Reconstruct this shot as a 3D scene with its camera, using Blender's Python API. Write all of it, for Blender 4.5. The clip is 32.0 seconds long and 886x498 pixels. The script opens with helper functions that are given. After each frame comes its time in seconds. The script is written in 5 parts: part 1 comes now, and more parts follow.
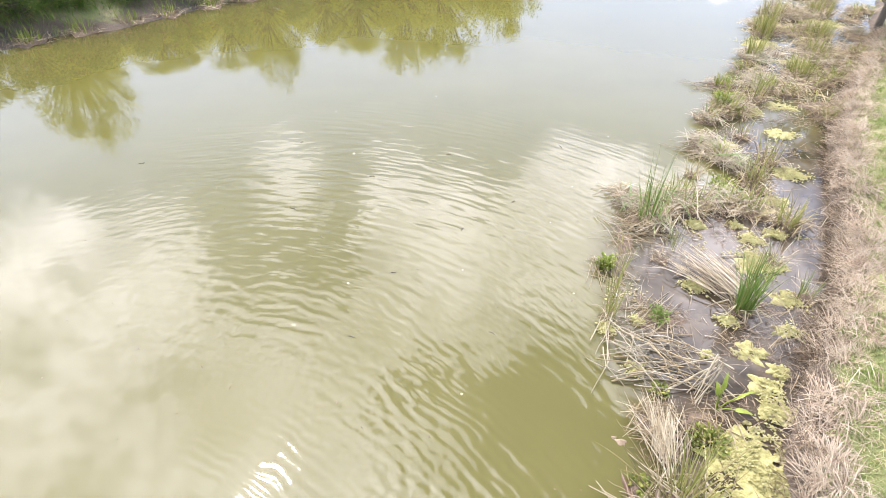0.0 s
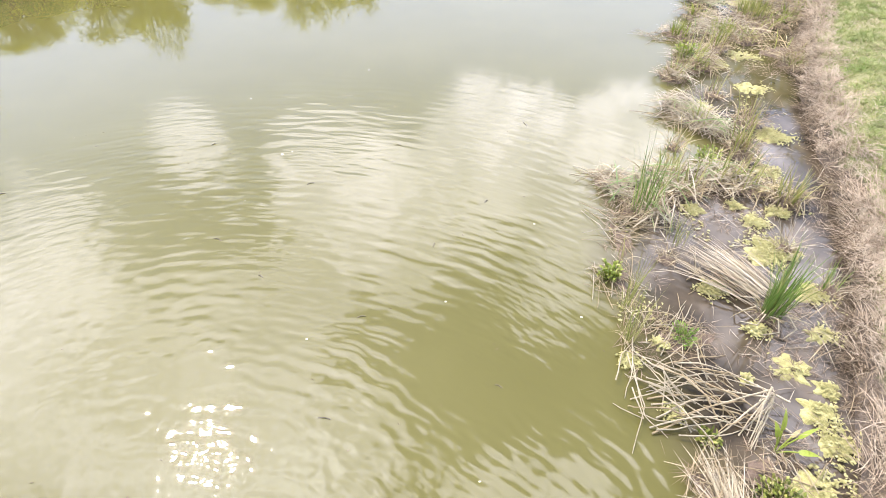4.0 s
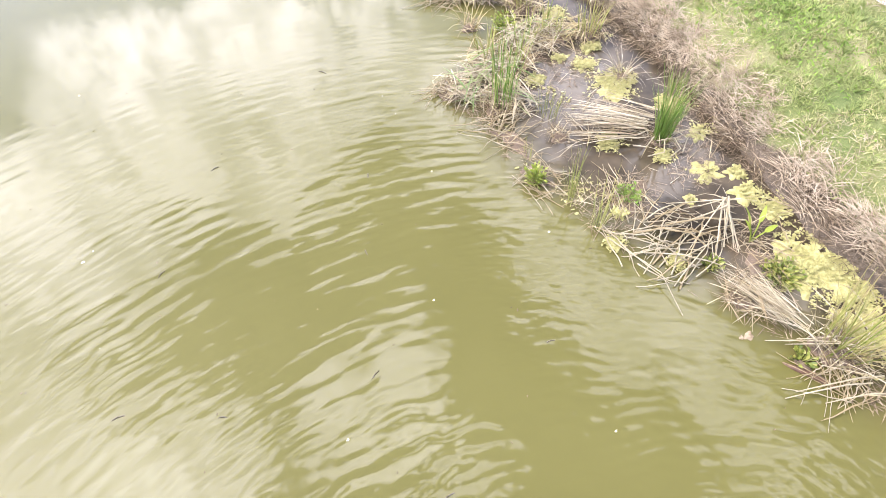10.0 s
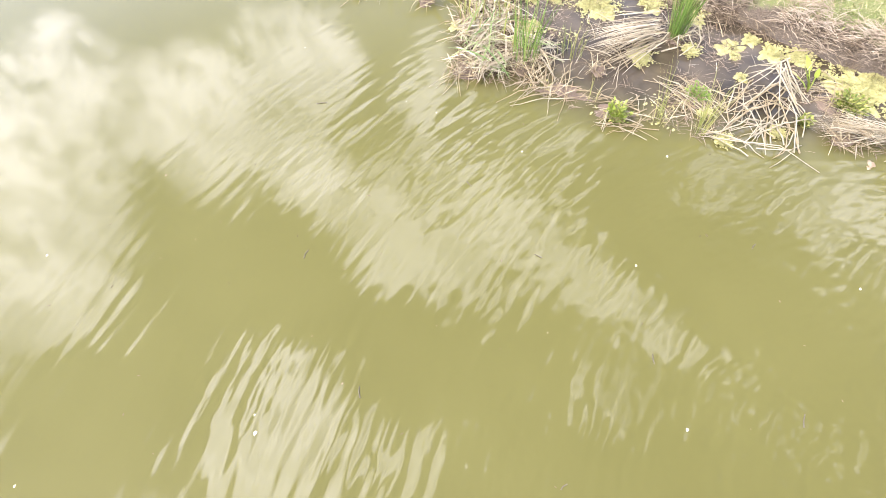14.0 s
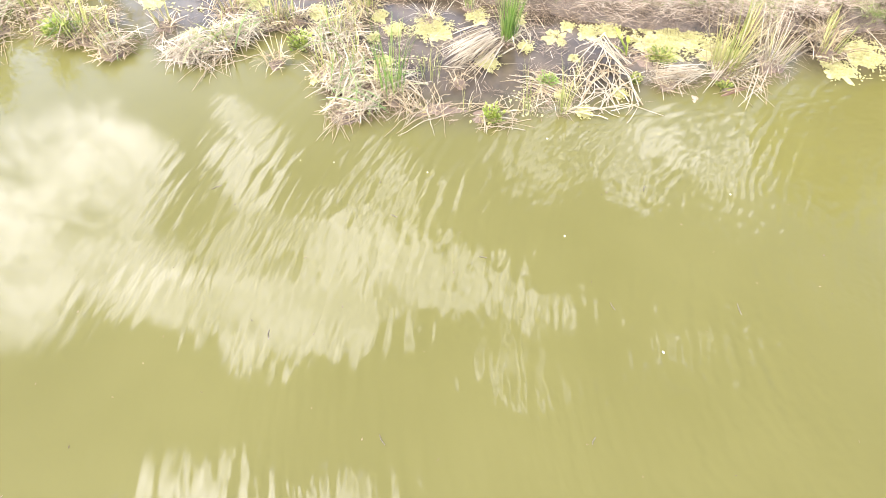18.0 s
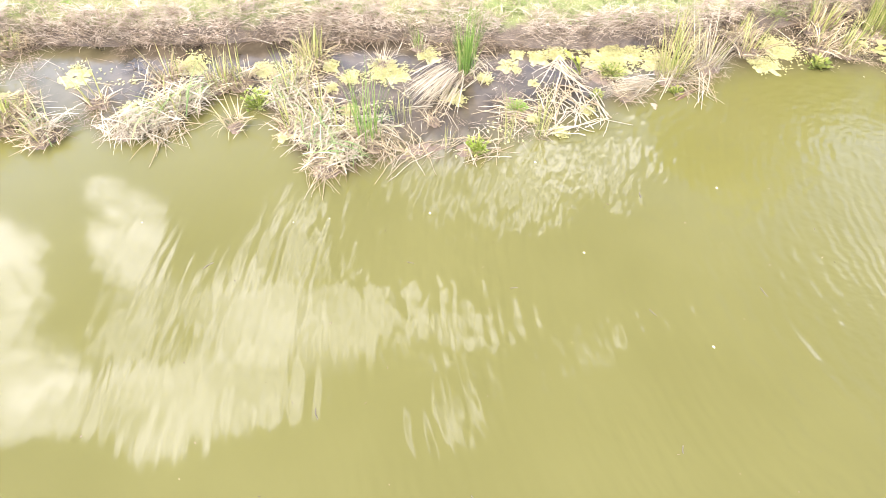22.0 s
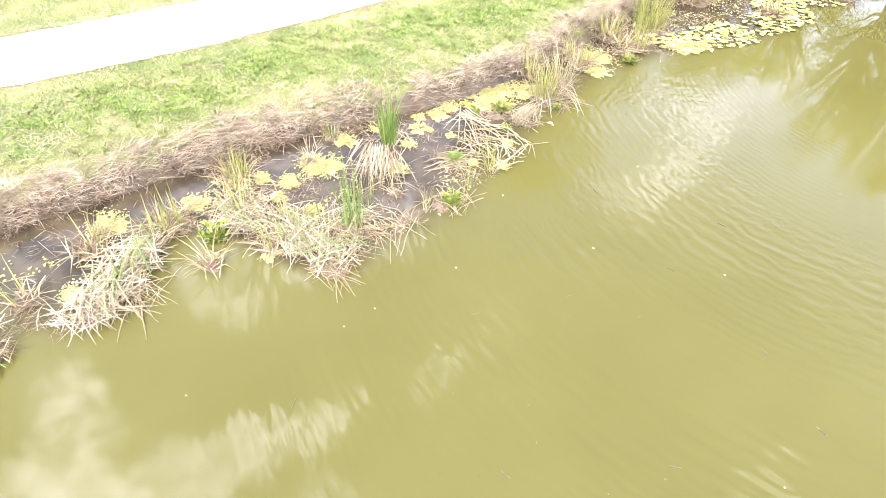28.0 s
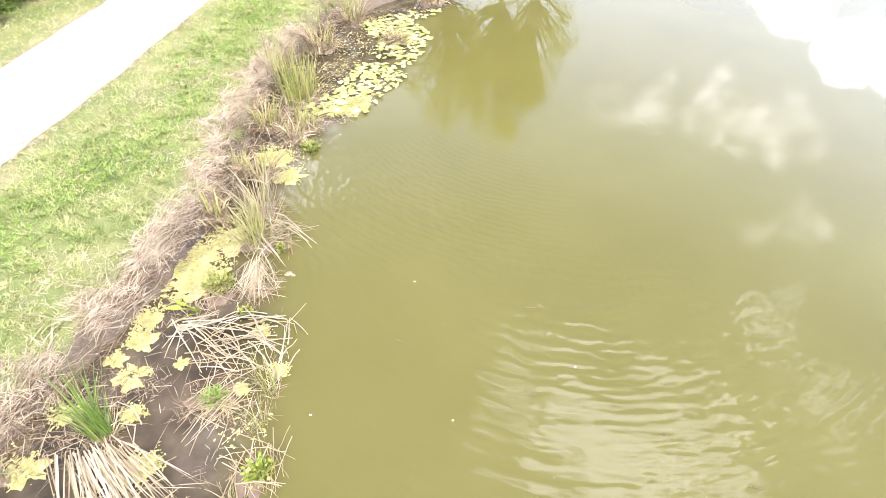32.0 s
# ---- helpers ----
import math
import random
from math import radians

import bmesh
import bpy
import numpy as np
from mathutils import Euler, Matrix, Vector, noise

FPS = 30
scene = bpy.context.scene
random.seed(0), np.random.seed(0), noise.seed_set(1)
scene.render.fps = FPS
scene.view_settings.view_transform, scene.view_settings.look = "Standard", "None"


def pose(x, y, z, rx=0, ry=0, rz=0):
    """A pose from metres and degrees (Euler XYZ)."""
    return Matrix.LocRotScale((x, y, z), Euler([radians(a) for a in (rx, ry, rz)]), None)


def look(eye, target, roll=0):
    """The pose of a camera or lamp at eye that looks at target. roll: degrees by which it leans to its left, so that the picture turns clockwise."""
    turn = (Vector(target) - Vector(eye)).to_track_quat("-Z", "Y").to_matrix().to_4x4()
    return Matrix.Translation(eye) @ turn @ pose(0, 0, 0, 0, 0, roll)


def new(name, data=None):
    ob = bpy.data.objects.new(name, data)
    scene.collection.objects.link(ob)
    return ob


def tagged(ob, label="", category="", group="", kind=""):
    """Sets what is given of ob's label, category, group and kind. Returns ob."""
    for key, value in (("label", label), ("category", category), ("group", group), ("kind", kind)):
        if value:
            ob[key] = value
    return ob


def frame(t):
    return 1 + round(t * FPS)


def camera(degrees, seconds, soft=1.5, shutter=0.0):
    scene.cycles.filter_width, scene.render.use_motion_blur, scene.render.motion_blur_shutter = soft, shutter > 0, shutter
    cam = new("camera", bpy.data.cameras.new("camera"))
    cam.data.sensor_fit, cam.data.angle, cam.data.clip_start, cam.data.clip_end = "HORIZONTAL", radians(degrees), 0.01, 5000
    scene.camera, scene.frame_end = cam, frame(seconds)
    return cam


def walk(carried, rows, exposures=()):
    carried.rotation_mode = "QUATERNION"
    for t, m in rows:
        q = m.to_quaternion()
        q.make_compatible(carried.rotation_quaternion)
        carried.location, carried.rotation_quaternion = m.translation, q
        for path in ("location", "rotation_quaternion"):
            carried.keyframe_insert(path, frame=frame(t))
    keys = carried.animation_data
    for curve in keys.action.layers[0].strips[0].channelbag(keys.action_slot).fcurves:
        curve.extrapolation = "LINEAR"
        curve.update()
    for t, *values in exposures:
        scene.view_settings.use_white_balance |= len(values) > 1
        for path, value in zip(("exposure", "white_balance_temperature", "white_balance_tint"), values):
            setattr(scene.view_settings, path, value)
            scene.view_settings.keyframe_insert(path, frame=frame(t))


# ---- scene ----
cam = camera(77.2, 32.0, soft=0.9)
PATH = [
    (0, (0.834, 0.212, 5.378), (0.652, 1.759, 4.125), 0.5),
    (0.5, (0.675, 0.67, 5.428), (0.493, 2.216, 4.172), 0.6),
    (1, (0.471, 1.344, 5.41), (0.331, 2.893, 4.153), 0.7),
    (1.5, (0.31, 1.837, 5.329), (0.166, 3.376, 4.06), 0.6),
    (2, (0.214, 1.99, 5.289), (0.073, 3.463, 3.944), 0.8),
    (2.5, (0.166, 1.957, 5.25), (0.052, 3.43, 3.903), 0.9),
    (3, (0.145, 1.919, 5.218), (0.125, 3.396, 3.87), 0.9),
    (3.5, (0.108, 1.958, 5.168), (0.169, 3.428, 3.813), 1.1),
    (5.5, (-0.04, 2.098, 5.055), (0.144, 3.401, 3.549), 1.3),
    (6, (-0.051, 2.095, 5.093), (0.251, 3.373, 3.584), 0.5),
    (6.5, (-0.083, 2.116, 5.102), (0.296, 3.369, 3.59), 0.8),
    (7, (-0.189, 2.177, 5.101), (0.207, 3.427, 3.59), 0.7),
    (7.5, (-0.447, 2.358, 5.103), (-0.037, 3.603, 3.593), 0.5),
    (8, (-0.783, 2.711, 5.09), (-0.336, 3.944, 3.58), 0.3),
    (8.5, (-1.162, 3.231, 5.072), (-0.585, 4.409, 3.562), 0.4),
    (9, (-1.475, 3.745, 5.115), (-0.72, 4.81, 3.599), -0.5),
    (9.5, (-1.635, 4.067, 5.145), (-0.802, 4.996, 3.582), -0.7),
    (10, (-1.67, 4.137, 5.153), (-0.847, 4.976, 3.535), -0.8),
    (10.5, (-1.64, 4.189, 5.198), (-0.874, 4.903, 3.494), -0.8),
    (11, (-1.656, 4.202, 5.209), (-0.875, 4.902, 3.506), -0.8),
    (11.5, (-1.74, 4.21, 5.21), (-0.944, 4.901, 3.51), -0.8),
    (12, (-1.86, 4.456, 5.212), (-1.021, 5.088, 3.51), -0.8),
    (12.5, (-2.021, 5.007, 5.206), (-1.123, 5.545, 3.502), -0.9),
    (13, (-2.227, 5.898, 5.165), (-1.272, 6.326, 3.461), -0.7),
    (13.5, (-2.514, 6.805, 5.058), (-1.531, 7.21, 3.365), -1.0),
    (14, (-2.902, 7.643, 4.963), (-1.857, 7.9, 3.277), -1.3),
    (14.5, (-3.078, 8.325, 4.953), (-2.016, 8.3, 3.259), -1.7),
    (15, (-3.118, 8.456, 5.004), (-2.083, 8.293, 3.301), -2.5),
    (15.5, (-3.117, 8.501, 5.071), (-2.099, 8.302, 3.361), -1.9),
    (17.5, (-3.168, 8.533, 5.169), (-2.111, 8.325, 3.484), -0.9),
    (18, (-3.133, 8.539, 5.166), (-1.989, 8.314, 3.541), -0.4),
    (18.5, (-3.109, 8.523, 5.188), (-1.897, 8.289, 3.615), -0.1),
    (19, (-3.141, 8.521, 5.141), (-1.916, 8.284, 3.578), 0.3),
    (19.5, (-3.137, 8.515, 5.144), (-1.911, 8.276, 3.582), 0.8),
    (20, (-3.096, 8.492, 5.146), (-1.869, 8.254, 3.585), 1.3),
    (20.5, (-3.032, 8.515, 5.17), (-1.81, 8.264, 3.606), 1.4),
    (21, (-2.96, 8.702, 5.129), (-1.738, 8.421, 3.571), 1.5),
    (21.5, (-2.809, 9.089, 5.086), (-1.606, 8.718, 3.533), 1.4),
    (22, (-2.596, 9.699, 4.977), (-1.446, 9.137, 3.441), 1.3),
    (22.5, (-2.262, 10.332, 4.965), (-1.198, 9.626, 3.425), 1.3),
    (23, (-2.021, 10.846, 4.887), (-0.98, 10.094, 3.354), 1.4),
    (23.5, (-1.891, 11.081, 4.859), (-0.878, 10.277, 3.333), 1.2),
    (24, (-1.829, 11.174, 4.855), (-0.839, 10.33, 3.336), 1.2),
    (24.5, (-1.791, 11.196, 4.849), (-0.828, 10.303, 3.341), 0.9),
    (25, (-1.781, 11.217, 4.852), (-0.883, 10.239, 3.356), 0.3),
    (25.5, (-1.754, 11.268, 4.884), (-0.87, 10.222, 3.426), 0.2),
    (26, (-1.76, 11.366, 4.857), (-0.855, 10.263, 3.456), 0.3),
    (26.5, (-1.743, 11.425, 4.868), (-0.821, 10.277, 3.513), 0.5),
    (28.5, (-0.72, 12.377, 5.302), (-0.022, 11.124, 3.91), 0.1),
    (29, (-0.444, 12.617, 5.427), (-0.022, 11.251, 4.028), -1.0),
    (29.5, (-0.274, 12.685, 5.515), (-0.131, 11.268, 4.11), -1.9),
    (30, (-0.039, 12.51, 5.551), (-0.068, 11.087, 4.146), -2.2),
    (30.5, (0.238, 12.016, 5.611), (0.145, 10.594, 4.208), -1.5),
    (31, (0.488, 11.299, 5.676), (0.355, 9.878, 4.275), -1.1),
    (31.5, (0.726, 10.488, 5.765), (0.555, 9.068, 4.368), -0.5),
    (32, (0.991, 9.552, 5.76), (0.779, 8.123, 4.377), 0.3),
]
EXPO = [(0.0, 1.06), (7.0, 1.13), (9.5, 1.2), (11.0, 1.26), (13.0, 1.3), (15.0, 1.48), (18.0, 1.6), (26.0, 1.68), (29.0, 1.64), (32.0, 1.48)]
walk(cam, [(t, look(e, a, r)) for t, e, a, r in PATH], exposures=EXPO)

# ---- sky and sun ----
SUN_AZ, SUN_EL = -40.0, 58.0


def sky_dir(az, el):
    a, e = radians(az), radians(el)
    return Vector((math.sin(a) * math.cos(e), math.cos(a) * math.cos(e), math.sin(e)))


sun_data = bpy.data.lights.new("sun", "SUN")
sun_data.energy, sun_data.angle, sun_data.color = 2.05, radians(1.0), (1.0, 0.935, 0.84)
sun_ob = new("sun", sun_data)
sun_ob.matrix_world = look(sky_dir(SUN_AZ, SUN_EL) * 60, (0, 0, 0))


class Nodes:
    """Small helper to write node trees."""

    def __init__(self, tree):
        self.tree = tree
        tree.nodes.clear()

    def add(self, kind, **values):
        n = self.tree.nodes.new(kind)
        if "operation" in values:
            n.operation = values["operation"]
        if "use_clamp" in values:
            n.use_clamp = values["use_clamp"]
        if "data_type" in values:
            n.data_type = values["data_type"]
        if "blend_type" in values:
            n.blend_type = values["blend_type"]
        if "interpolation_type" in values:
            n.interpolation_type = values["interpolation_type"]
        if "sky_type" in values:
            n.sky_type = values["sky_type"]
        if "sun_disc" in values:
            n.sun_disc = values["sun_disc"]
        if "sun_elevation" in values:
            n.sun_elevation = values["sun_elevation"]
        if "sun_rotation" in values:
            n.sun_rotation = values["sun_rotation"]
        if "dust_density" in values:
            n.dust_density = values["dust_density"]
        if "attribute_name" in values:
            n.attribute_name = values["attribute_name"]
        if "vector_type" in values:
            n.vector_type = values["vector_type"]
        if "wave_type" in values:
            n.wave_type = values["wave_type"]
        if "bands_direction" in values:
            n.bands_direction = values["bands_direction"]
        return n

    def link(self, a, b, out=0, inp=0):
        self.tree.links.new(a.outputs[out], b.inputs[inp])
        return b

    def math(self, op, a, b=None, clamp=False):
        n = self.add("ShaderNodeMath", operation=op, use_clamp=clamp)
        for i, v in enumerate((a, b)):
            if v is None:
                continue
            if isinstance(v, (int, float)):
                n.inputs[i].default_value = v
            else:
                self.tree.links.new(v, n.inputs[i])
        return n.outputs[0]

    def mix(self, fac, a, b, blend="MIX"):
        n = self.add("ShaderNodeMix", data_type="RGBA", blend_type=blend)
        for i, v in ((0, fac), (6, a), (7, b)):
            if isinstance(v, (int, float)):
                n.inputs[i].default_value = v
            elif isinstance(v, tuple):
                n.inputs[i].default_value = (*v, 1)
            else:
                self.tree.links.new(v, n.inputs[i])
        return n.outputs[2]

    def noise(self, vec, scale, detail=3.0, rough=0.55):
        n = self.add("ShaderNodeTexNoise")
        n.inputs["Scale"].default_value, n.inputs["Detail"].default_value, n.inputs["Roughness"].default_value = scale, detail, rough
        if vec is not None:
            self.tree.links.new(vec, n.inputs["Vector"])
        return n

    def span(self, v, lo, hi, to_lo=0.0, to_hi=1.0, smooth=True):
        n = self.add("ShaderNodeMapRange", interpolation_type="SMOOTHSTEP" if smooth else "LINEAR")
        self.tree.links.new(v, n.inputs[0])
        for i, x in enumerate((lo, hi, to_lo, to_hi)):
            n.inputs[i + 1].default_value = x
        return n.outputs[0]

    def ramp(self, fac, stops):
        n = self.add("ShaderNodeValToRGB")
        el = n.color_ramp.elements
        while len(el) < len(stops):
            el.new(0.5)
        for e, (p, c) in zip(el, stops):
            e.position, e.color = p, (*c, 1)
        self.tree.links.new(fac, n.inputs[0])
        return n.outputs[0]


# Cloud banks of the sky: azimuth, elevation, radius in degrees, thickness.
NORTH_CLOUDS = [
    (-52, 42, 13, 0.75), (-28, 49, 7, 0.68), (-26, 30, 3.2, 0.44), (-38, 60, 13, 1.05), (-8, 38, 8, 0.71), (10, 37, 9, 0.66), (24, 36, 9, 0.62), (36, 34, 6, 0.52),
    (-16, 61, 8, 0.8), (18, 69, 5.5, 0.63), (34, 67, 5, 0.63), (52, 77, 4, 0.51), (20, 44, 5, 0.57), (46, 40, 6.5, 0.5), (54, 49, 4, 0.63), (0, 45, 5, 0.57), (-18, 46, 5.5, 0.6), (-24, 33, 3, 0.4), (-14, 40, 3.5, 0.35), (15, 11.5, 1.4, 0.24), (18.5, 12, 1.7, 0.27), (22, 11.5, 1.3, 0.24),
]
EAST_CLOUDS = [
    (58, 38, 6, 0.46), (54, 46, 5.5, 0.45), (64, 55, 5.5, 0.47), (78, 58, 6, 0.47), (74, 41, 4, 0.42), (86, 52, 5.5, 0.46), (96, 57, 4.5, 0.44), (110, 59, 3.8, 0.44), (124, 61, 3.6, 0.42),
    (92, 46, 3.5, 0.39), (146, 57, 3, 0.35), (116, 43, 4.5, 0.36), (127, 41, 5, 0.37), (136, 39, 3.4, 0.34), (120, 66, 3, 0.35), (70, 48, 5, 0.39),
]
SOUTH_CLOUDS = [
    (168, 33, 5, 0.33), (172, 27, 4.5, 0.32), (177, 24, 4, 0.26), (-140, 16, 2.8, 1.0), (-134, 19, 2.6, 0.9), (-128, 19, 3, 0.8), (-151, 28, 4, 0.22), (-143, 27, 3, 0.25), (-137, 28, 4, 0.28),
    (-134, 34, 3, 0.34), (-128, 41, 3.5, 0.28), (-158, 58, 3, 0.34), (-144, 60, 4.4, 0.42), (-133, 59, 5, 0.46), (-125, 56, 4.4, 0.42), (-119, 46, 3.6, 0.34),
]
world = bpy.data.worlds.new("sky")
scene.world = world
world.use_nodes = True
w = Nodes(world.node_tree)
sky = w.add("ShaderNodeTexSky", sky_type="NISHITA", sun_disc=False, sun_elevation=radians(SUN_EL), sun_rotation=radians(SUN_AZ % 360), dust_density=1.5)
co = w.add("ShaderNodeTexCoord").outputs["Generated"]
warp = w.noise(co, 3.2, 6.0, 0.6)
wv = w.add("ShaderNodeVectorMath", operation="SUBTRACT")
w.tree.links.new(warp.outputs["Color"], wv.inputs[0])
wv.inputs[1].default_value = (0.5, 0.5, 0.5)
wm = w.add("ShaderNodeVectorMath", operation="MULTIPLY_ADD")
w.link(wv, wm)
wm.inputs[1].default_value = (0.2, 0.2, 0.2)
w.tree.links.new(co, wm.inputs[2])
nrm = w.link(wm, w.add("ShaderNodeVectorMath", operation="NORMALIZE"))
cover = 0.0
for az, el, rad, thick in NORTH_CLOUDS + EAST_CLOUDS + SOUTH_CLOUDS:
    dot = w.add("ShaderNodeVectorMath", operation="DOT_PRODUCT")
    w.link(nrm, dot)
    dot.inputs[1].default_value = sky_dir(az, el)
    blob = w.span(dot.outputs["Value"], math.cos(radians(rad * 1.5)), math.cos(radians(rad * 0.35)), 0, thick)
    cover = w.math("MAXIMUM", cover, blob)
puff = w.noise(co, 4.5, 8.0, 0.62)
wisp = w.noise(co, 13.0, 6.0, 0.6)
grain = w.math("ADD", w.math("MULTIPLY", puff.outputs[0], 1.3), w.math("MULTIPLY", wisp.outputs[0], 1.2))
edges = w.span(w.math("ADD", w.math("MULTIPLY", cover, 1.5), grain), 1.52, 1.95)
cover = w.math("MULTIPLY", w.math("MULTIPLY", edges, cover), w.math("MULTIPLY", w.span(puff.outputs[0], 0.3, 0.6, 0.85, 1.1), w.span(w.noise(co, 8.5, 5.0, 0.6).outputs[0], 0.36, 0.58, 0.62, 1.1)))
cover = w.math("MULTIPLY", cover, w.span(w.noise(co, 26.0, 4.0, 0.6).outputs[0], 0.36, 0.6, 0.78, 1.1))
sky_rgb = w.add("ShaderNodeVectorMath", operation="SCALE")
w.link(sky, sky_rgb)
sky_rgb.inputs["Scale"].default_value = 0.13
up = w.add("ShaderNodeSeparateXYZ")
w.tree.links.new(co, up.inputs[0])
veil = w.mix(w.span(up.outputs[2], 0.22, 0.46), (1.0, 1.15, 1.64), (1.5, 1.63, 2.22))
veil = w.mix(w.span(up.outputs[1], -0.4, -0.85, 0.0, 0.85), veil, (1.0, 1.07, 1.4))
haze = w.mix(w.span(up.outputs[2], 0.74, 0.3, 0.0, 0.88), sky_rgb.outputs[0], veil)
cloudy = w.mix(w.math("MINIMUM", cover, 1.0), haze, (5.45, 5.2, 5.75))
extra = w.math("MAXIMUM", w.math("SUBTRACT", cover, 1.0), 0.0)
cloudy = w.mix(extra, cloudy, (9.0, 8.9, 8.6))
bg = w.add("ShaderNodeBackground")
w.tree.links.new(cloudy, bg.inputs[0])
w.link(bg, w.add("ShaderNodeOutputWorld"))

# ---- materials ----


def material(name):
    m = bpy.data.materials.new(name)
    m.use_nodes = True
    n = Nodes(m.node_tree)
    out = n.add("ShaderNodeOutputMaterial")
    b = n.add("ShaderNodeBsdfPrincipled")
    n.link(b, out)
    return m, n, b


def bumped(n, b, height, distance, strength=1.0):
    bump = n.add("ShaderNodeBump")
    bump.inputs["Strength"].default_value, bump.inputs["Distance"].default_value = strength, distance
    n.tree.links.new(height, bump.inputs["Height"])
    n.tree.links.new(bump.outputs[0], b.inputs["Normal"])


def leafy(name, stops, rough=0.6, soft=0.25, streak=60.0, cluster=0.0, lumps=5.0):
    """Leaves and stems: each piece takes a colour of the ramp, with streaks and blotches; cluster lets neighbours share it in lumps."""
    m, n, b = material(name)
    geo = n.add("ShaderNodeNewGeometry")
    pos = n.add("ShaderNodeTexCoord").outputs["Object"]
    pick = geo.outputs["Random Per Island"]
    if cluster:
        shared = n.span(n.noise(pos, lumps, 3.0, 0.6).outputs[0], 0.3, 0.7, 0.0, cluster)
        pick = n.math("ADD", n.math("MULTIPLY", pick, 1.0 - cluster), shared)
    col = n.ramp(pick, stops)
    fine = n.noise(pos, streak, 3.0)
    broad = n.noise(pos, 1.7, 2.0)
    v = n.math("ADD", n.math("MULTIPLY", fine.outputs[0], 0.7), n.math("MULTIPLY", broad.outputs[0], 0.7))
    shade = n.span(v, 0.4, 1.0, 0.66, 1.3, False)
    sc = n.add("ShaderNodeVectorMath", operation="SCALE")
    n.tree.links.new(col, sc.inputs[0])
    n.tree.links.new(shade, sc.inputs["Scale"])
    n.tree.links.new(sc.outputs[0], b.inputs["Base Color"])
    b.inputs["Roughness"].default_value = rough
    b.inputs["Specular IOR Level"].default_value = 0.25
    if soft:
        tr = n.add("ShaderNodeBsdfTranslucent")
        n.tree.links.new(sc.outputs[0], tr.inputs[0])
        mx = n.add("ShaderNodeMixShader")
        mx.inputs[0].default_value = soft
        n.link(b, mx, 0, 1)
        n.link(tr, mx, 0, 2)
        n.link(mx, next(x for x in n.tree.nodes if x.type == "OUTPUT_MATERIAL"))
    return m


M_GREEN = leafy("cattail_green", [(0, (0.1, 0.18, 0.03)), (0.5, (0.18, 0.28, 0.06)), (0.85, (0.3, 0.36, 0.1)), (1, (0.42, 0.38, 0.16))], 0.45)
M_REED = leafy("reed_olive", [(0, (0.17, 0.21, 0.045)), (0.5, (0.31, 0.32, 0.09)), (1, (0.48, 0.43, 0.18))], 0.5)
M_SAGE = leafy("reed_sage", [(0, (0.15, 0.23, 0.07)), (0.5, (0.27, 0.34, 0.13)), (1, (0.44, 0.44, 0.22))], 0.5)
M_BANK = leafy("bank_straw", [(0, (0.16, 0.11, 0.072)), (0.35, (0.36, 0.28, 0.195)), (1, (0.58, 0.49, 0.37))], 0.8, 0.1, 60.0, 0.45, 5.0)
M_DRY = leafy("reed_dry", [(0, (0.11, 0.075, 0.04)), (0.35, (0.25, 0.185, 0.105)), (0.75, (0.4, 0.32, 0.19)), (1, (0.56, 0.48, 0.32))], 0.7, 0.12)
M_ROT = leafy("rotting_straw", [(0, (0.05, 0.034, 0.022)), (0.4, (0.12, 0.085, 0.055)), (0.8, (0.22, 0.165, 0.105)), (1, (0.36, 0.29, 0.19))], 0.75, 0.1, 60.0, 0.3, 8.0)
M_PALE = leafy("straw_pale", [(0, (0.22, 0.17, 0.105)), (0.4, (0.36, 0.3, 0.2)), (1, (0.52, 0.46, 0.34))], 0.6, 0.1)
M_BLEACH = leafy("leaf_bleached", [(0, (0.2, 0.15, 0.09)), (0.5, (0.36, 0.3, 0.2)), (1, (0.52, 0.45, 0.33))], 0.6, 0.1)
M_STRAW = leafy("straw_yellow", [(0, (0.24, 0.19, 0.09)), (0.5, (0.36, 0.3, 0.14)), (1, (0.45, 0.38, 0.22))], 0.6, 0.15)
M_THATCH = leafy("thatch", [(0, (0.08, 0.055, 0.035)), (0.3, (0.17, 0.122, 0.08)), (0.7, (0.29, 0.22, 0.15)), (1, (0.45, 0.37, 0.27))], 0.8, 0.12, 60.0, 0.35, 9.0)
M_GRASS = leafy("lawn_grass", [(0, (0.15, 0.205, 0.055)), (0.3, (0.245, 0.3, 0.095)), (0.65, (0.345, 0.37, 0.145)), (0.9, (0.45, 0.405, 0.235)), (1, (0.51, 0.43, 0.29))], 0.6, 0.3, 60.0, 0.65, 3.2)
M_MEADOW = leafy("short_grass", [(0, (0.18, 0.23, 0.06)), (0.35, (0.3, 0.34, 0.11)), (0.6, (0.42, 0.39, 0.18)), (1, (0.56, 0.46, 0.31))], 0.65, 0.25, 60.0, 0.6, 2.6)
M_CLOVER = leafy("ground_cover", [(0, (0.13, 0.22, 0.035)), (0.6, (0.23, 0.34, 0.065)), (1, (0.36, 0.42, 0.12))], 0.55, 0.3, 60.0, 0.5, 7.0)
M_LEAF = leafy("water_leaf", [(0, (0.09, 0.125, 0.02)), (0.6, (0.21, 0.24, 0.045)), (1, (0.37, 0.35, 0.1))], 0.4)
M_LIME = leafy("lime_leaf", [(0, (0.15, 0.21, 0.03)), (0.6, (0.28, 0.34, 0.05)), (1, (0.43, 0.43, 0.13))], 0.45)
M_PAD = leafy("floating_leaf", [(0, (0.26, 0.27, 0.08)), (0.5, (0.42, 0.41, 0.16)), (1, (0.55, 0.52, 0.26))], 0.4, 0.15, 30.0)
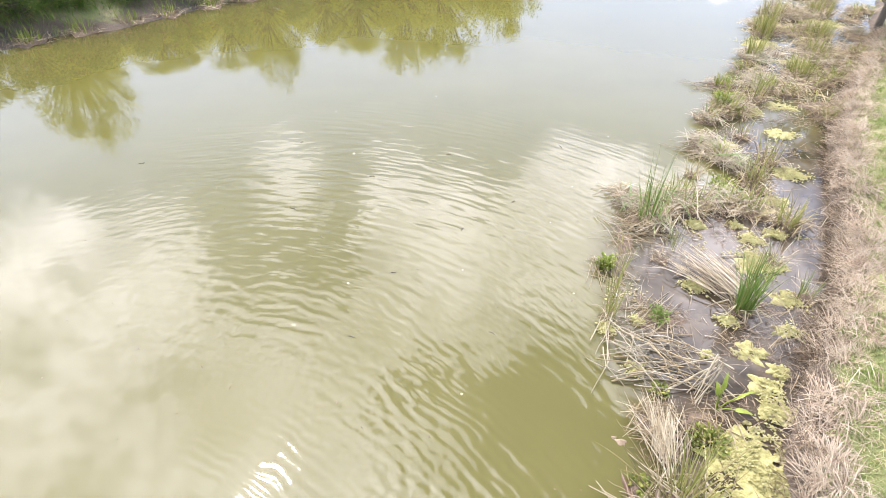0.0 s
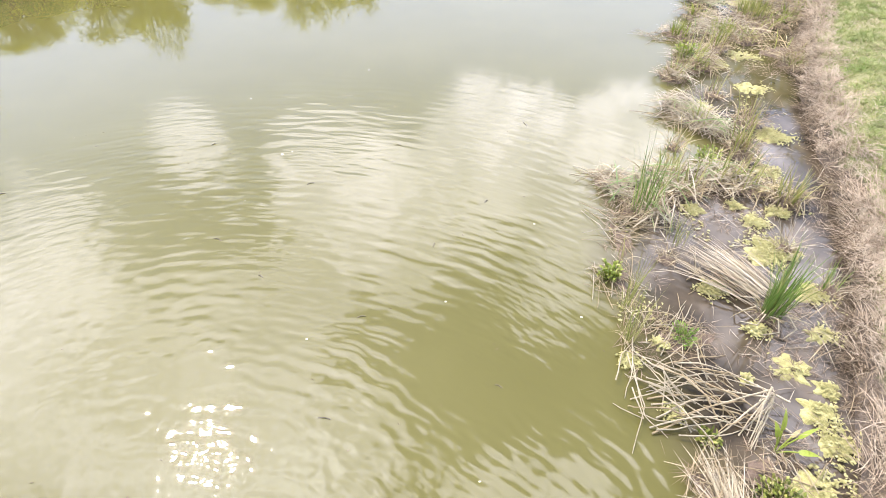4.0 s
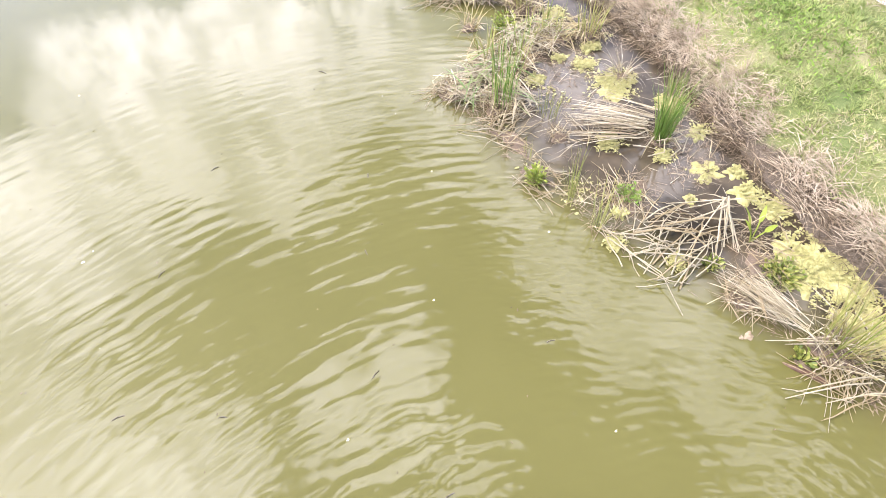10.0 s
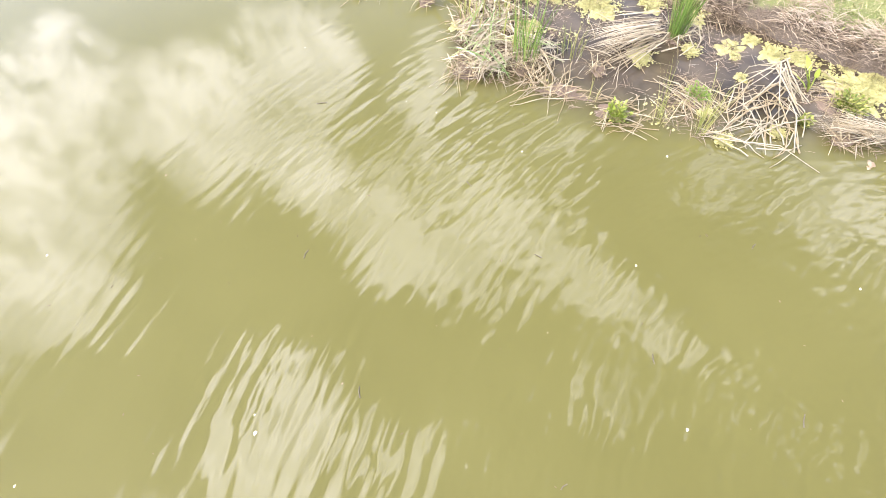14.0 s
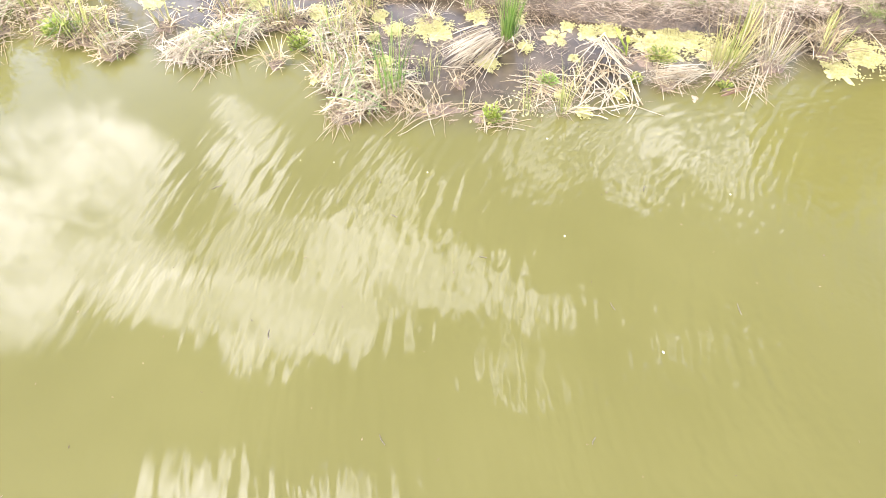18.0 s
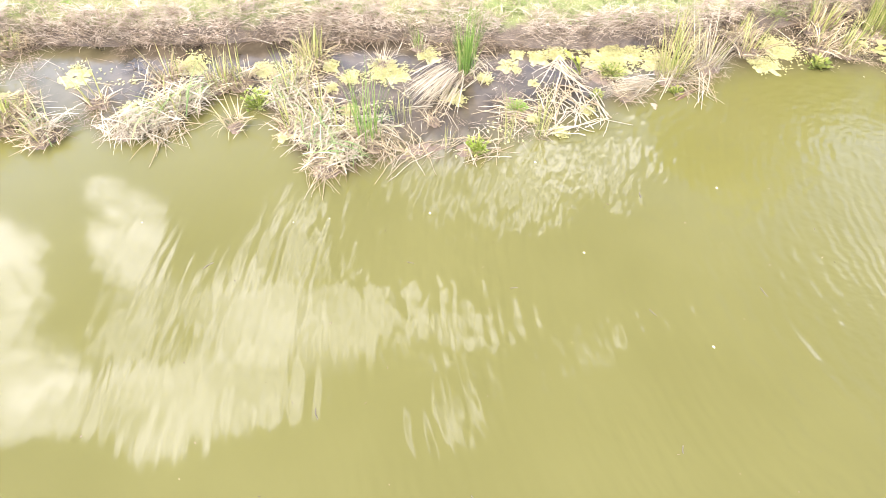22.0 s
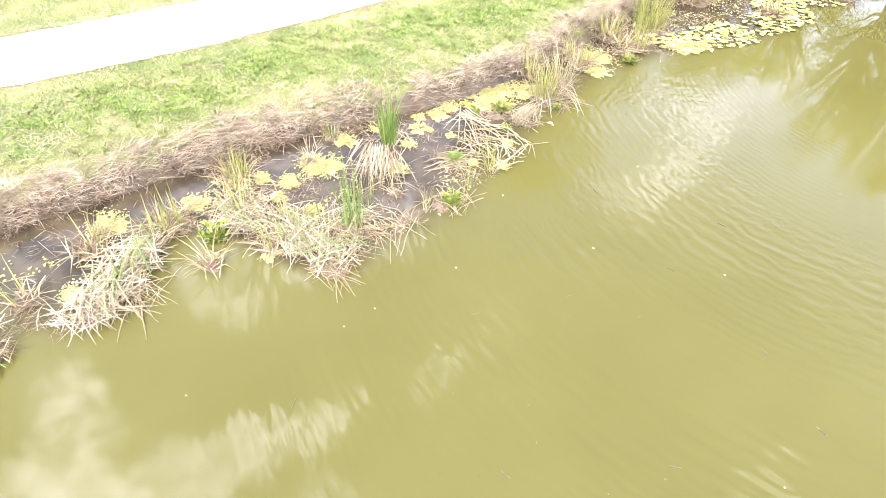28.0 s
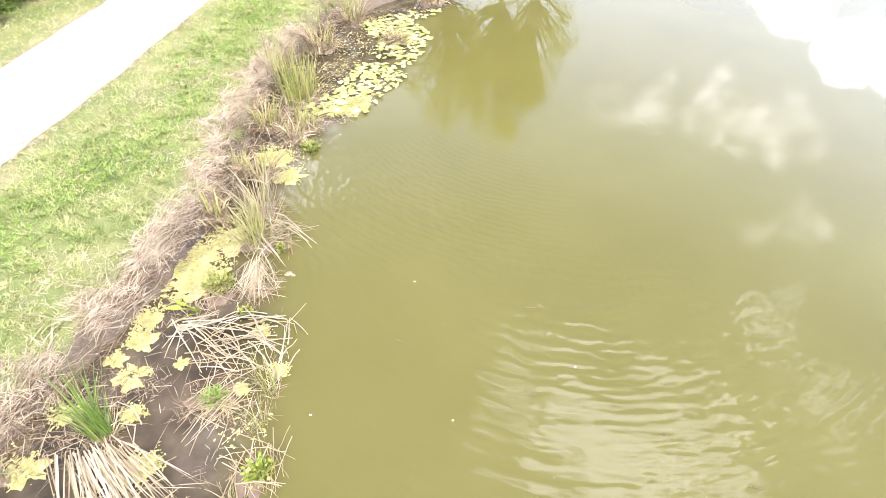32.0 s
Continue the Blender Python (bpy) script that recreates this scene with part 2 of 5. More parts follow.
M_CROWN = leafy("tree_leaf", [(0, (0.18, 0.22, 0.025)), (0.5, (0.34, 0.36, 0.035)), (1, (0.5, 0.49, 0.07))], 0.5, 0.55, 12.0)
M_SHRUB = leafy("shrub_leaf", [(0, (0.07, 0.14, 0.025)), (0.6, (0.16, 0.25, 0.045)), (1, (0.34, 0.36, 0.11))], 0.5, 0.3, 12.0)


def earthy(name, stops, scale, bump, rough=0.9, fine=90.0):
    m, n, b = material(name)
    pos = n.add("ShaderNodeTexCoord").outputs["Object"]
    a, c = n.noise(pos, scale, 6.0, 0.6), n.noise(pos, fine, 3.0, 0.6)
    v = n.math("ADD", n.math("MULTIPLY", a.outputs[0], 0.65), n.math("MULTIPLY", c.outputs[0], 0.35))
    n.tree.links.new(n.ramp(v, stops), b.inputs["Base Color"])
    b.inputs["Roughness"].default_value = rough
    bumped(n, b, v, bump)
    return m


M_BARK = earthy("bark", [(0.3, (0.07, 0.055, 0.04)), (0.7, (0.2, 0.17, 0.13))], 6.0, 0.03)
M_ROOT = earthy("root_mat", [(0.3, (0.07, 0.05, 0.035)), (0.55, (0.17, 0.12, 0.085)), (0.75, (0.3, 0.22, 0.15))], 9.0, 0.03, 0.85)
M_LOG = earthy("wet_wood", [(0.3, (0.07, 0.035, 0.022)), (0.7, (0.16, 0.085, 0.05))], 7.0, 0.01, 0.5)
M_ALGAE = earthy("algae", [(0.32, (0.19, 0.17, 0.055)), (0.5, (0.38, 0.35, 0.13)), (0.68, (0.52, 0.48, 0.24))], 16.0, 0.03, 0.75, 120.0)
M_PETAL = earthy("petal", [(0.3, (0.62, 0.6, 0.42)), (0.7, (0.82, 0.8, 0.66))], 20.0, 0.002, 0.6)
M_FLESH = earthy("pale_litter", [(0.3, (0.2, 0.14, 0.09)), (0.7, (0.34, 0.26, 0.17))], 14.0, 0.01, 0.6)
M_GRAVEL = earthy("shell_gravel", [(0.3, (0.55, 0.52, 0.46)), (0.5, (0.68, 0.65, 0.58)), (0.7, (0.8, 0.77, 0.7))], 3.0, 0.012, 0.9, 70.0)

# ground: mud, thatch and turf by the cover painted along the bank
M_GROUND, n, b = material("bank_soil")
pos = n.add("ShaderNodeTexCoord").outputs["Object"]
at = n.add("ShaderNodeAttribute", attribute_name="cover")
big, mid, fine = n.noise(pos, 0.9, 5.0), n.noise(pos, 6.0, 5.0, 0.65), n.noise(pos, 70.0, 3.0, 0.7)
mud = n.ramp(mid.outputs[0], [(0.3, (0.05, 0.042, 0.036)), (0.7, (0.13, 0.105, 0.085))])
thatch = n.ramp(fine.outputs[0], [(0.3, (0.07, 0.052, 0.036)), (0.6, (0.18, 0.138, 0.1)), (0.8, (0.33, 0.27, 0.2))])
turf = n.ramp(n.math("ADD", n.math("MULTIPLY", big.outputs[0], 0.6), n.math("MULTIPLY", fine.outputs[0], 0.4)), [(0.38, (0.13, 0.175, 0.05)), (0.5, (0.22, 0.235, 0.085)), (0.62, (0.36, 0.31, 0.18))])
edge = n.math("ADD", at.outputs["Fac"], n.math("MULTIPLY", n.math("SUBTRACT", mid.outputs[0], 0.5), 0.6))
col = n.mix(n.span(edge, 0.15, 0.4), mud, thatch)
col = n.mix(n.span(edge, 0.55, 0.85), col, turf)
n.tree.links.new(col, b.inputs["Base Color"])
b.inputs["Roughness"].default_value = 0.9
bumped(n, b, n.math("ADD", mid.outputs[0], fine.outputs[0]), 0.03)

# murky pond water: olive body, mud showing through the shallows, wind and wake ripples
M_WATER, n, b = material("pond_water")
pos = n.add("ShaderNodeTexCoord").outputs["Object"]
at = n.add("ShaderNodeAttribute", attribute_name="shallow")
cloud = n.noise(pos, 0.35, 3.0)
body = n.ramp(cloud.outputs[0], [(0.3, (0.0955, 0.0868, 0.0242)), (0.7, (0.111, 0.101, 0.031))])
murk = n.noise(pos, 2.2, 4.0)
shoal = n.ramp(murk.outputs[0], [(0.35, (0.036, 0.028, 0.018)), (0.7, (0.098, 0.074, 0.046))])
col = n.mix(at.outputs["Fac"], body, shoal)
n.tree.links.new(col, b.inputs["Base Color"])
b.inputs["Roughness"].default_value, b.inputs["IOR"].default_value = 0.025, 1.43


lie = n.add("ShaderNodeSeparateXYZ")
n.tree.links.new(pos, lie.inputs[0])


def rings(cx, cy, long, short):
    """Coordinates drawn out along crests that run in wide rings about the point cx, cy."""
    dx, dy = n.math("SUBTRACT", lie.outputs[0], cx), n.math("SUBTRACT", lie.outputs[1], cy)
    reach = n.math("SQRT", n.math("ADD", n.math("MULTIPLY", dx, dx), n.math("MULTIPLY", dy, dy)))
    co = n.add("ShaderNodeCombineXYZ")
    n.tree.links.new(n.math("MULTIPLY", n.math("ARCTAN2", dx, dy), 5.0 / long), co.inputs[0])
    n.tree.links.new(n.math("MULTIPLY", reach, 1.0 / short), co.inputs[1])
    return co.outputs[0]


def train(cx, cy, length, bend):
    """A wave train in rings about cx, cy, one crest every length metres."""
    wt = n.add("ShaderNodeTexWave", wave_type="BANDS", bands_direction="Y")
    n.tree.links.new(rings(cx, cy, 1.0, 1.0), wt.inputs["Vector"])
    for key, value in (("Scale", 0.314 / length), ("Distortion", bend), ("Detail", 1.0), ("Detail Scale", 1.0), ("Detail Roughness", 0.5)):
        wt.inputs[key].default_value = value
    return wt.outputs["Fac"]


def patch(scale, seed, lo, hi, low):
    sh = n.add("ShaderNodeVectorMath", operation="ADD")
    n.tree.links.new(pos, sh.inputs[0])
    sh.inputs[1].default_value = (seed * 3.7, seed * 1.9, 0)
    return n.span(n.noise(sh.outputs[0], scale, 2.0).outputs[0], lo, hi, low, 1.0)


still = n.math("SUBTRACT", 1.0, n.math("MULTIPLY", at.outputs["Fac"], 0.95))
WAKE, BREEZE = (-2.2, 2.3), (-3.4, -1.5)
waves = n.math("MULTIPLY", n.noise(rings(*WAKE, 2.0, 1.0), 5.8, 0.9, 0.45).outputs[0], n.math("MULTIPLY", patch(0.22, 1, 0.4, 0.58, 0.35), 0.95))
waves = n.math("ADD", waves, n.math("MULTIPLY", n.noise(rings(*BREEZE, 2.5, 1.0), 6.6, 0.8, 0.4).outputs[0], n.math("MULTIPLY", patch(0.4, 7, 0.42, 0.6, 0.15), 0.7)))
waves = n.math("ADD", waves, n.math("MULTIPLY", train(*WAKE, 0.21, 5.0), n.math("MULTIPLY", patch(0.5, 2, 0.46, 0.62, 0.0), 0.2)))
waves = n.math("ADD", waves, n.math("MULTIPLY", train(*BREEZE, 0.23, 5.0), n.math("MULTIPLY", patch(0.45, 5, 0.5, 0.64, 0.0), 0.2)))
waves = n.math("ADD", waves, n.math("MULTIPLY", n.noise(rings(*WAKE, 2.2, 1.0), 12.0, 0.8, 0.4).outputs[0], n.math("MULTIPLY", patch(0.5, 9, 0.46, 0.62, 0.0), 0.4)))
waves = n.math("ADD", waves, n.math("MULTIPLY", train(*WAKE, 0.13, 4.0), n.math("MULTIPLY", patch(0.4, 11, 0.47, 0.6, 0.0), 0.09)))
mid_pond = n.add("ShaderNodeVectorMath", operation="DISTANCE")
n.tree.links.new(pos, mid_pond.inputs[0])
mid_pond.inputs[1].default_value = (-1.2, 5.0, 0)
waves = n.math("MULTIPLY", n.math("MULTIPLY", waves, still), n.span(mid_pond.outputs["Value"], 3.4, 8.3, 1.0, 0.015))
# the heart of the wake has settled
heart = n.add("ShaderNodeVectorMath", operation="DISTANCE")
n.tree.links.new(pos, heart.inputs[0])
heart.inputs[1].default_value = (*WAKE, 0)
waves = n.math("MULTIPLY", waves, n.span(heart.outputs["Value"], 0.8, 3.0, 0.06, 1.0))
# the lee of the south west corner lies smooth
waves = n.math("MULTIPLY", waves, n.span(n.math("ADD", lie.outputs[0], lie.outputs[1]), -0.3, 3.8, 0.1, 1.0))
# a cat's paw of fine ripples off the south reeds
paw = n.add("ShaderNodeVectorMath", operation="DISTANCE")
n.tree.links.new(pos, paw.inputs[0])
paw.inputs[1].default_value = (0.2, 2.6, 0)
waves = n.math("ADD", waves, n.math("MULTIPLY", train(*BREEZE, 0.125, 5.0), n.math("MULTIPLY", n.span(paw.outputs["Value"], 1.2, 3.2, 1.0, 0.0), 0.09)))
bumped(n, b, waves, 0.012)

# ---- geometry helpers ----
rng = np.random.default_rng(11)


def mesh_np(name, v, quads, mat, smooth=False):
    v, quads = np.asarray(v, np.float32).reshape(-1, 3), np.asarray(quads, np.int32).reshape(-1, 4)
    me = bpy.data.meshes.new(name)
    me.vertices.add(len(v))
    me.vertices.foreach_set("co", v.ravel())
    me.loops.add(quads.size)
    me.loops.foreach_set("vertex_index", quads.ravel())
    me.polygons.add(len(quads))
    me.polygons.foreach_set("loop_start", np.arange(0, quads.size, 4, dtype=np.int32))
    if smooth:
        me.polygons.foreach_set("use_smooth", np.ones(len(quads), bool))
    me.update(calc_edges=True)
    me.materials.append(mat)
    return me


def part(name, me, parent=None, label=""):
    ob = new(name, me)
    ob.parent = parent
    return tagged(ob, label) if label else ob


def thing(name, at, label, category, group="", kind=""):
    ob = new(name)
    ob.location = at
    ob.empty_display_size = 0.1
    return tagged(ob, label, category, group, kind)


def join(*meshes):
    """Vertices and quads of several pieces in one."""
    vs, qs, k = [], [], 0
    for v, q in meshes:
        vs.append(np.asarray(v).reshape(-1, 3))
        qs.append(np.asarray(q).reshape(-1, 4) + k)
        k += len(vs[-1])
    return np.concatenate(vs), np.concatenate(qs)


def ribbons(root, az, length, width, th0, th1, segs=4, floor=None, twist=0.6):
    """Leaf blades: from root, bending from th0 to th1 degrees off the vertical towards azimuth az (degrees)."""
    root = np.asarray(root, float).reshape(-1, 3)
    N = len(root)
    az, length, width, th0, th1 = (np.broadcast_to(np.asarray(a, float), (N,)) for a in (az, length, width, th0, th1))
    s = np.linspace(0, 1, segs + 1)
    th = np.radians(th0[:, None] + (th1 - th0)[:, None] * (s[None, 1:] - 0.5 / segs))
    step = (length / segs)[:, None]
    out = np.concatenate([np.zeros((N, 1)), np.cumsum(np.sin(th) * step, 1)], 1)
    up = np.concatenate([np.zeros((N, 1)), np.cumsum(np.cos(th) * step, 1)], 1)
    a = np.radians(az)[:, None]
    mid = root[:, None, :] + np.stack([np.sin(a) * out, np.cos(a) * out, up], -1)
    if floor is not None:
        low = np.broadcast_to(np.asarray(floor, float), (N,))[:, None]
        mid[..., 2] = np.maximum(mid[..., 2], low)
    tw = (rng.random(N) - 0.5)[:, None] * 2 * twist
    side = np.stack([np.cos(a + tw) + 0 * s, -np.sin(a + tw) + 0 * s, 0.35 * np.sin(tw * 3) + 0 * s], -1)
    w = width[:, None] * 0.5 * (np.minimum(1, 0.55 + 2.2 * s) * (1.02 - s**2.2))[None, :]
    v = np.stack([mid - side * w[..., None], mid + side * w[..., None]], 2)
    i = np.arange(N)[:, None] * (segs + 1) * 2 + np.arange(segs)[None, :] * 2
    return v.reshape(-1, 3), np.stack([i, i + 1, i + 3, i + 2], -1).reshape(-1, 4)


def tubes(lines, radius, sides=5):
    """Stems along polylines (N, K, 3); radius (N,) or (N, K)."""
    p = np.asarray(lines, float)
    N, K = p.shape[:2]
    r = np.asarray(radius, float)
    r = np.broadcast_to(r[:, None] if r.ndim == 1 else r, (N, K))
    t = np.gradient(p, axis=1)
    t /= np.linalg.norm(t, axis=-1, keepdims=True) + 1e-9
    ref = np.where(np.abs(t[..., 2:3]) > 0.9, np.array([1.0, 0, 0]), np.array([0, 0, 1.0]))
    u = np.cross(t, ref)
    u /= np.linalg.norm(u, axis=-1, keepdims=True) + 1e-9
    w2 = np.cross(t, u)
    ang = np.arange(sides) * 2 * np.pi / sides
    ring = p[:, :, None] + r[..., None, None] * (np.cos(ang)[:, None] * u[:, :, None] + np.sin(ang)[:, None] * w2[:, :, None])
    base = (np.arange(N)[:, None, None] * K + np.arange(K - 1)[None, :, None]) * sides
    j = np.arange(sides)[None, None, :]
    k = (j + 1) % sides
    q = np.stack([base + j, base + k, base + k + sides, base + j + sides], -1)
    return ring.reshape(-1, 3), q.reshape(-1, 4)


def lump(cx, cy, rx, ry, height, z0=-0.03, rings=5, sectors=18, rough=0.3, phase=0.0):
    """A low uneven cushion with a ragged rim, rising from z0."""
    a = np.arange(sectors) * 2 * np.pi / sectors
    rim = 1 + rough * (np.sin(3 * a + phase) * 0.5 + np.sin(5 * a + 2.1 * phase) * 0.35 + (rng.random(sectors) - 0.5) * 0.7)
    v = []
    for i in range(rings + 1):
        f = 1 - i / rings * 0.97
        z = z0 + height * (1 - f**2.2) + (height * 0.35 * (rng.random(sectors) - 0.5) if 0 < i else 0)
        v.append(np.stack([cx + rx * f * rim * np.cos(a), cy + ry * f * rim * np.sin(a), z + 0 * a], -1))
    v = np.concatenate(v)
    i = np.arange(rings)[:, None] * sectors + np.arange(sectors)[None, :]
    k = np.arange(rings)[:, None] * sectors + (np.arange(sectors)[None, :] + 1) % sectors
    return v, np.stack([i, k, k + sectors, i + sectors], -1).reshape(-1, 4)


# ---- plan of the pond and its banks ----
POND = np.array([
    (26, 42), (12.6, 20.7), (10.5, 16.8), (8.3, 12.9), (7.3, 10.9), (6.8, 9.5), (6.42, 8.4), (5.95, 7.2), (5.4, 6.2), (4.92, 5.4), (4.52, 4.7), (4.18, 4.0),
    (3.95, 3.3), (3.6, 2.0), (3.35, 0.7), (3.2, -0.6), (3.0, -1.8), (2.75, -3.0), (1.7, -5.2), (-0.8, -7.2), (-4.5, -8.8), (-10, -10), (-18, -9), (-25, -4),
    (-23, 3), (-18, 9), (-13.4, 13.9), (-8.4, 20.0), (-3, 26.5), (3, 36), (11, 47),
])
# outer edge of the reeds along the near bank: y, x
REED_Y = np.array([-6.4, -5, -3.9, -1.7, -0.7, 0.7, 2, 3.5, 4.9, 6.8, 7.5, 8.6, 8.95, 9.2, 9.6, 10.0, 10.4, 11.3, 11.65, 12.1, 12.6, 14.1, 16.8, 22, 28])
REED_X = np.array([-2.1, -0.3, -0.6, 0.4, 1.1, 2.0, 2.3, 2.55, 2.3, 2.35, 2.6, 2.8, 3.2, 4.7, 5.2, 4.95, 4.5, 4.7, 5.4, 5.1, 5.7, 5.8, 7.4, 9.0, 12.2])
RISE_D = np.array([-6, -2.0, -0.7, -0.2, 0, 0.12, 0.3, 0.9, 2.0, 3.4, 12, 700])
RISE_Z = np.array([-1.2, -0.6, -0.14, -0.05, 0.01, 0.17, 0.33, 0.53, 0.69, 0.82, 0.9, 1.5])
# near edge of the gravel path: y, x
PATH_Y = np.array([-14, -8, -5, -3, -1.3, 0.4, 1.6, 3, 4.7, 6, 7.3, 9.1, 11, 14, 22])
PATH_X = np.array([3.0, 4.1, 4.82, 5.4, 5.88, 6.38, 6.78, 7.32, 8.0, 8.5, 9.03, 9.85, 11.1, 13.4, 18.4])


def shore(x, y):
    """Distance from the pond's rim: positive on land."""
    p = np.stack([np.ravel(x), np.ravel(y)], -1)
    a, b = POND, np.roll(POND, -1, 0)
    best, inside = np.full(len(p), 1e9), np.zeros(len(p), bool)
    for (ax, ay), (bx, by) in zip(a, b):
        ex, ey = bx - ax, by - ay
        t = np.clip(((p[:, 0] - ax) * ex + (p[:, 1] - ay) * ey) / (ex * ex + ey * ey), 0, 1)
        best = np.minimum(best, np.hypot(p[:, 0] - ax - t * ex, p[:, 1] - ay - t * ey))
        cross = ((ay > p[:, 1]) != (by > p[:, 1])) & (p[:, 0] < ex * (p[:, 1] - ay) / (ey + 1e-12) + ax)
        inside ^= cross
    return np.where(inside, -best, best).reshape(np.shape(x))


def ripple(x, y, k, seed):
    """Soft value noise between about -1 and 1, k radians a metre."""
    out, amp, f = 0, 0.62, k / 3.0
    for o in range(3):
        u, w_ = np.asarray(x) * f + seed * 17.3 + o * 5.1, np.asarray(y) * f + seed * 9.7 + o * 3.3
        iu, iw = np.floor(u), np.floor(w_)
        fu, fw = u - iu, w_ - iw
        fu, fw = fu * fu * (3 - 2 * fu), fw * fw * (3 - 2 * fw)

        def lattice(a, c):
            h = np.sin(a * 127.1 + c * 311.7 + seed * 74.7) * 43758.5453
            return (h - np.floor(h)) * 2 - 1

        v0 = lattice(iu, iw) * (1 - fu) + lattice(iu + 1, iw) * fu
        v1 = lattice(iu, iw + 1) * (1 - fu) + lattice(iu + 1, iw + 1) * fu
        out, amp, f = out + amp * (v0 * (1 - fw) + v1 * fw), amp * 0.55, f * 2.1
    return out


def on_path(x, y):
    """Across the path: 0 at its near edge, metres towards the far side."""
    return (x - np.interp(y, PATH_Y, PATH_X)) * 0.925


def ground(x, y):
    d = shore(x, y) + 0.16 * ripple(x, y, 2.3, 1) + 0.07 * ripple(x, y, 6.0, 2)
    z = np.interp(d, RISE_D, RISE_Z) + 0.03 * ripple(x, y, 4.0, 3) * (d > 0.2)
    return z


def stepped(lo, hi, fine, far):
    """Grid lines: fine between lo and hi, growing outwards to far."""
    grow = np.cumsum(fine * 1.35 ** np.arange(1, 60))
    grow = np.append(grow[grow < far], far)
    return np.concatenate([lo - grow[::-1], np.arange(lo, hi, fine), hi + grow])


def sheet(xs, ys, height):
    X, Y = np.meshgrid(xs, ys)
    v = np.stack([X, Y, height(X, Y)], -1)
    i = np.arange(len(ys) - 1)[:, None] * len(xs) + np.arange(len(xs) - 1)[None, :]
    return X, Y, v.reshape(-1, 3), np.stack([i, i + 1, i + 1 + len(xs), i + len(xs)], -1).reshape(-1, 4)


def paint(me, name, values):
    me.attributes.new(name, "FLOAT", "POINT").data.foreach_set("value", np.asarray(values, np.float32).ravel())


X, Y, v, q = sheet(stepped(-1.0, 12.0, 0.11, 900), stepped(-7.0, 18.0, 0.13, 900), ground)
me = mesh_np("ground", v, q, M_GROUND, True)
D = shore(X, Y)
paint(me, "cover", np.clip(0.36 + 1.6 * D + 0.25 * ripple(X, Y, 3.1, 4), -0.2, 1))
ground_ob = tagged(new("ground", me), "sloping pond bank of mud, thatch and rough grass", "ground", kind="structure")


def shallow(x, y):
    edge = np.interp(y, REED_Y, REED_X)
    f = np.clip((x - edge + 0.15 + 0.3 * ripple(x, y, 1.7, 6)) / 0.9, 0, 1) * (y < 24) * (y > -8) * np.interp(y, [10.5, 13], [1, 0.3])
    rim = np.clip(1 + shore(x, y) / 1.2, 0, 1)
    return np.maximum(f, rim * 0.8)


X, Y, v, q = sheet(stepped(0.0, 10.0, 0.16, 48), stepped(-6.0, 16.0, 0.18, 60), lambda x, y: 0 * x)
me = mesh_np("water", v, q, M_WATER, True)
paint(me, "shallow", shallow(X, Y))
water = tagged(new("water", me), "murky olive green pond water with ripples reflecting clouds", "water", kind="structure")

# gravel path along the top of the bank
ys = np.arange(-40, 60, 0.25)
across = np.linspace(-0.12, 2.02, 12)
xs0 = np.interp(ys, PATH_Y, PATH_X) + np.where(ys < -14, (ys + 14) * 0.13, 0) + np.where(ys > 22, (ys - 22) * 0.55, 0)
PX = xs0[:, None] + across[None, :] / 0.925 + (0.03 * ripple(ys, 0 * ys, 3.0, 51) + 0.03 * ripple(ys, 0 * ys, 9.0, 52))[:, None] * np.where((across < 0.1) | (across > 1.8), 1, 0)[None, :]
PY = np.repeat(ys[:, None], len(across), 1)
crown = 0.05 * (1 - ((across - 0.95) / 1.07) ** 2)
PZ = ground(PX, PY) + 0.012 + crown[None, :]
i = np.arange(len(ys) - 1)[:, None] * len(across) + np.arange(len(across) - 1)[None, :]
me = mesh_np("gravel_path", np.stack([PX, PY, PZ], -1), np.stack([i, i + 1, i + 1 + len(across), i + len(across)], -1), M_GRAVEL, True)
tagged(new("gravel_path", me), "pale crushed shell path running along the bank top", "path", kind="structure")

# ---- grass and thatch of the near bank ----


def scatter(count, x0, x1, y0, y1, keep):
    x, y = rng.uniform(x0, x1, count), rng.uniform(y0, y1, count)
    k = keep(x, y)
    return x[k], y[k]


def spread(x, y, lift=0.0):
    return np.stack([x, y, ground(x, y) + lift], -1)


def stuff(name, pieces, mat, label, category):
    v, q = join(*pieces)
    return tagged(new(name, mesh_np(name, v, q, mat)), label, category, kind="stuff")


def turf_zone(x, y):
    d, p = shore(x, y), on_path(x, y)
    return (d > 0.2 + 0.16 * ripple(x, y, 4.0, 8)) & (p < 0.03 + 0.08 * ripple(x, y, 8.0, 18))


def green(x, y):
    return 0.75 * ripple(x, y, 2.6, 9) + 0.7 * ripple(x, y, 9.0, 10) + 0.04




def tufts(x, y, per, wide):
    """Blade roots in tufts round the given centres: their places, and the azimuth away from the centre."""
    a = rng.uniform(0, 360, len(x) * per)
    s = wide * np.abs(rng.normal(0, 1, len(a)))
    return np.repeat(x, per) + s * np.sin(np.radians(a)), np.repeat(y, per) + s * np.cos(np.radians(a)), a


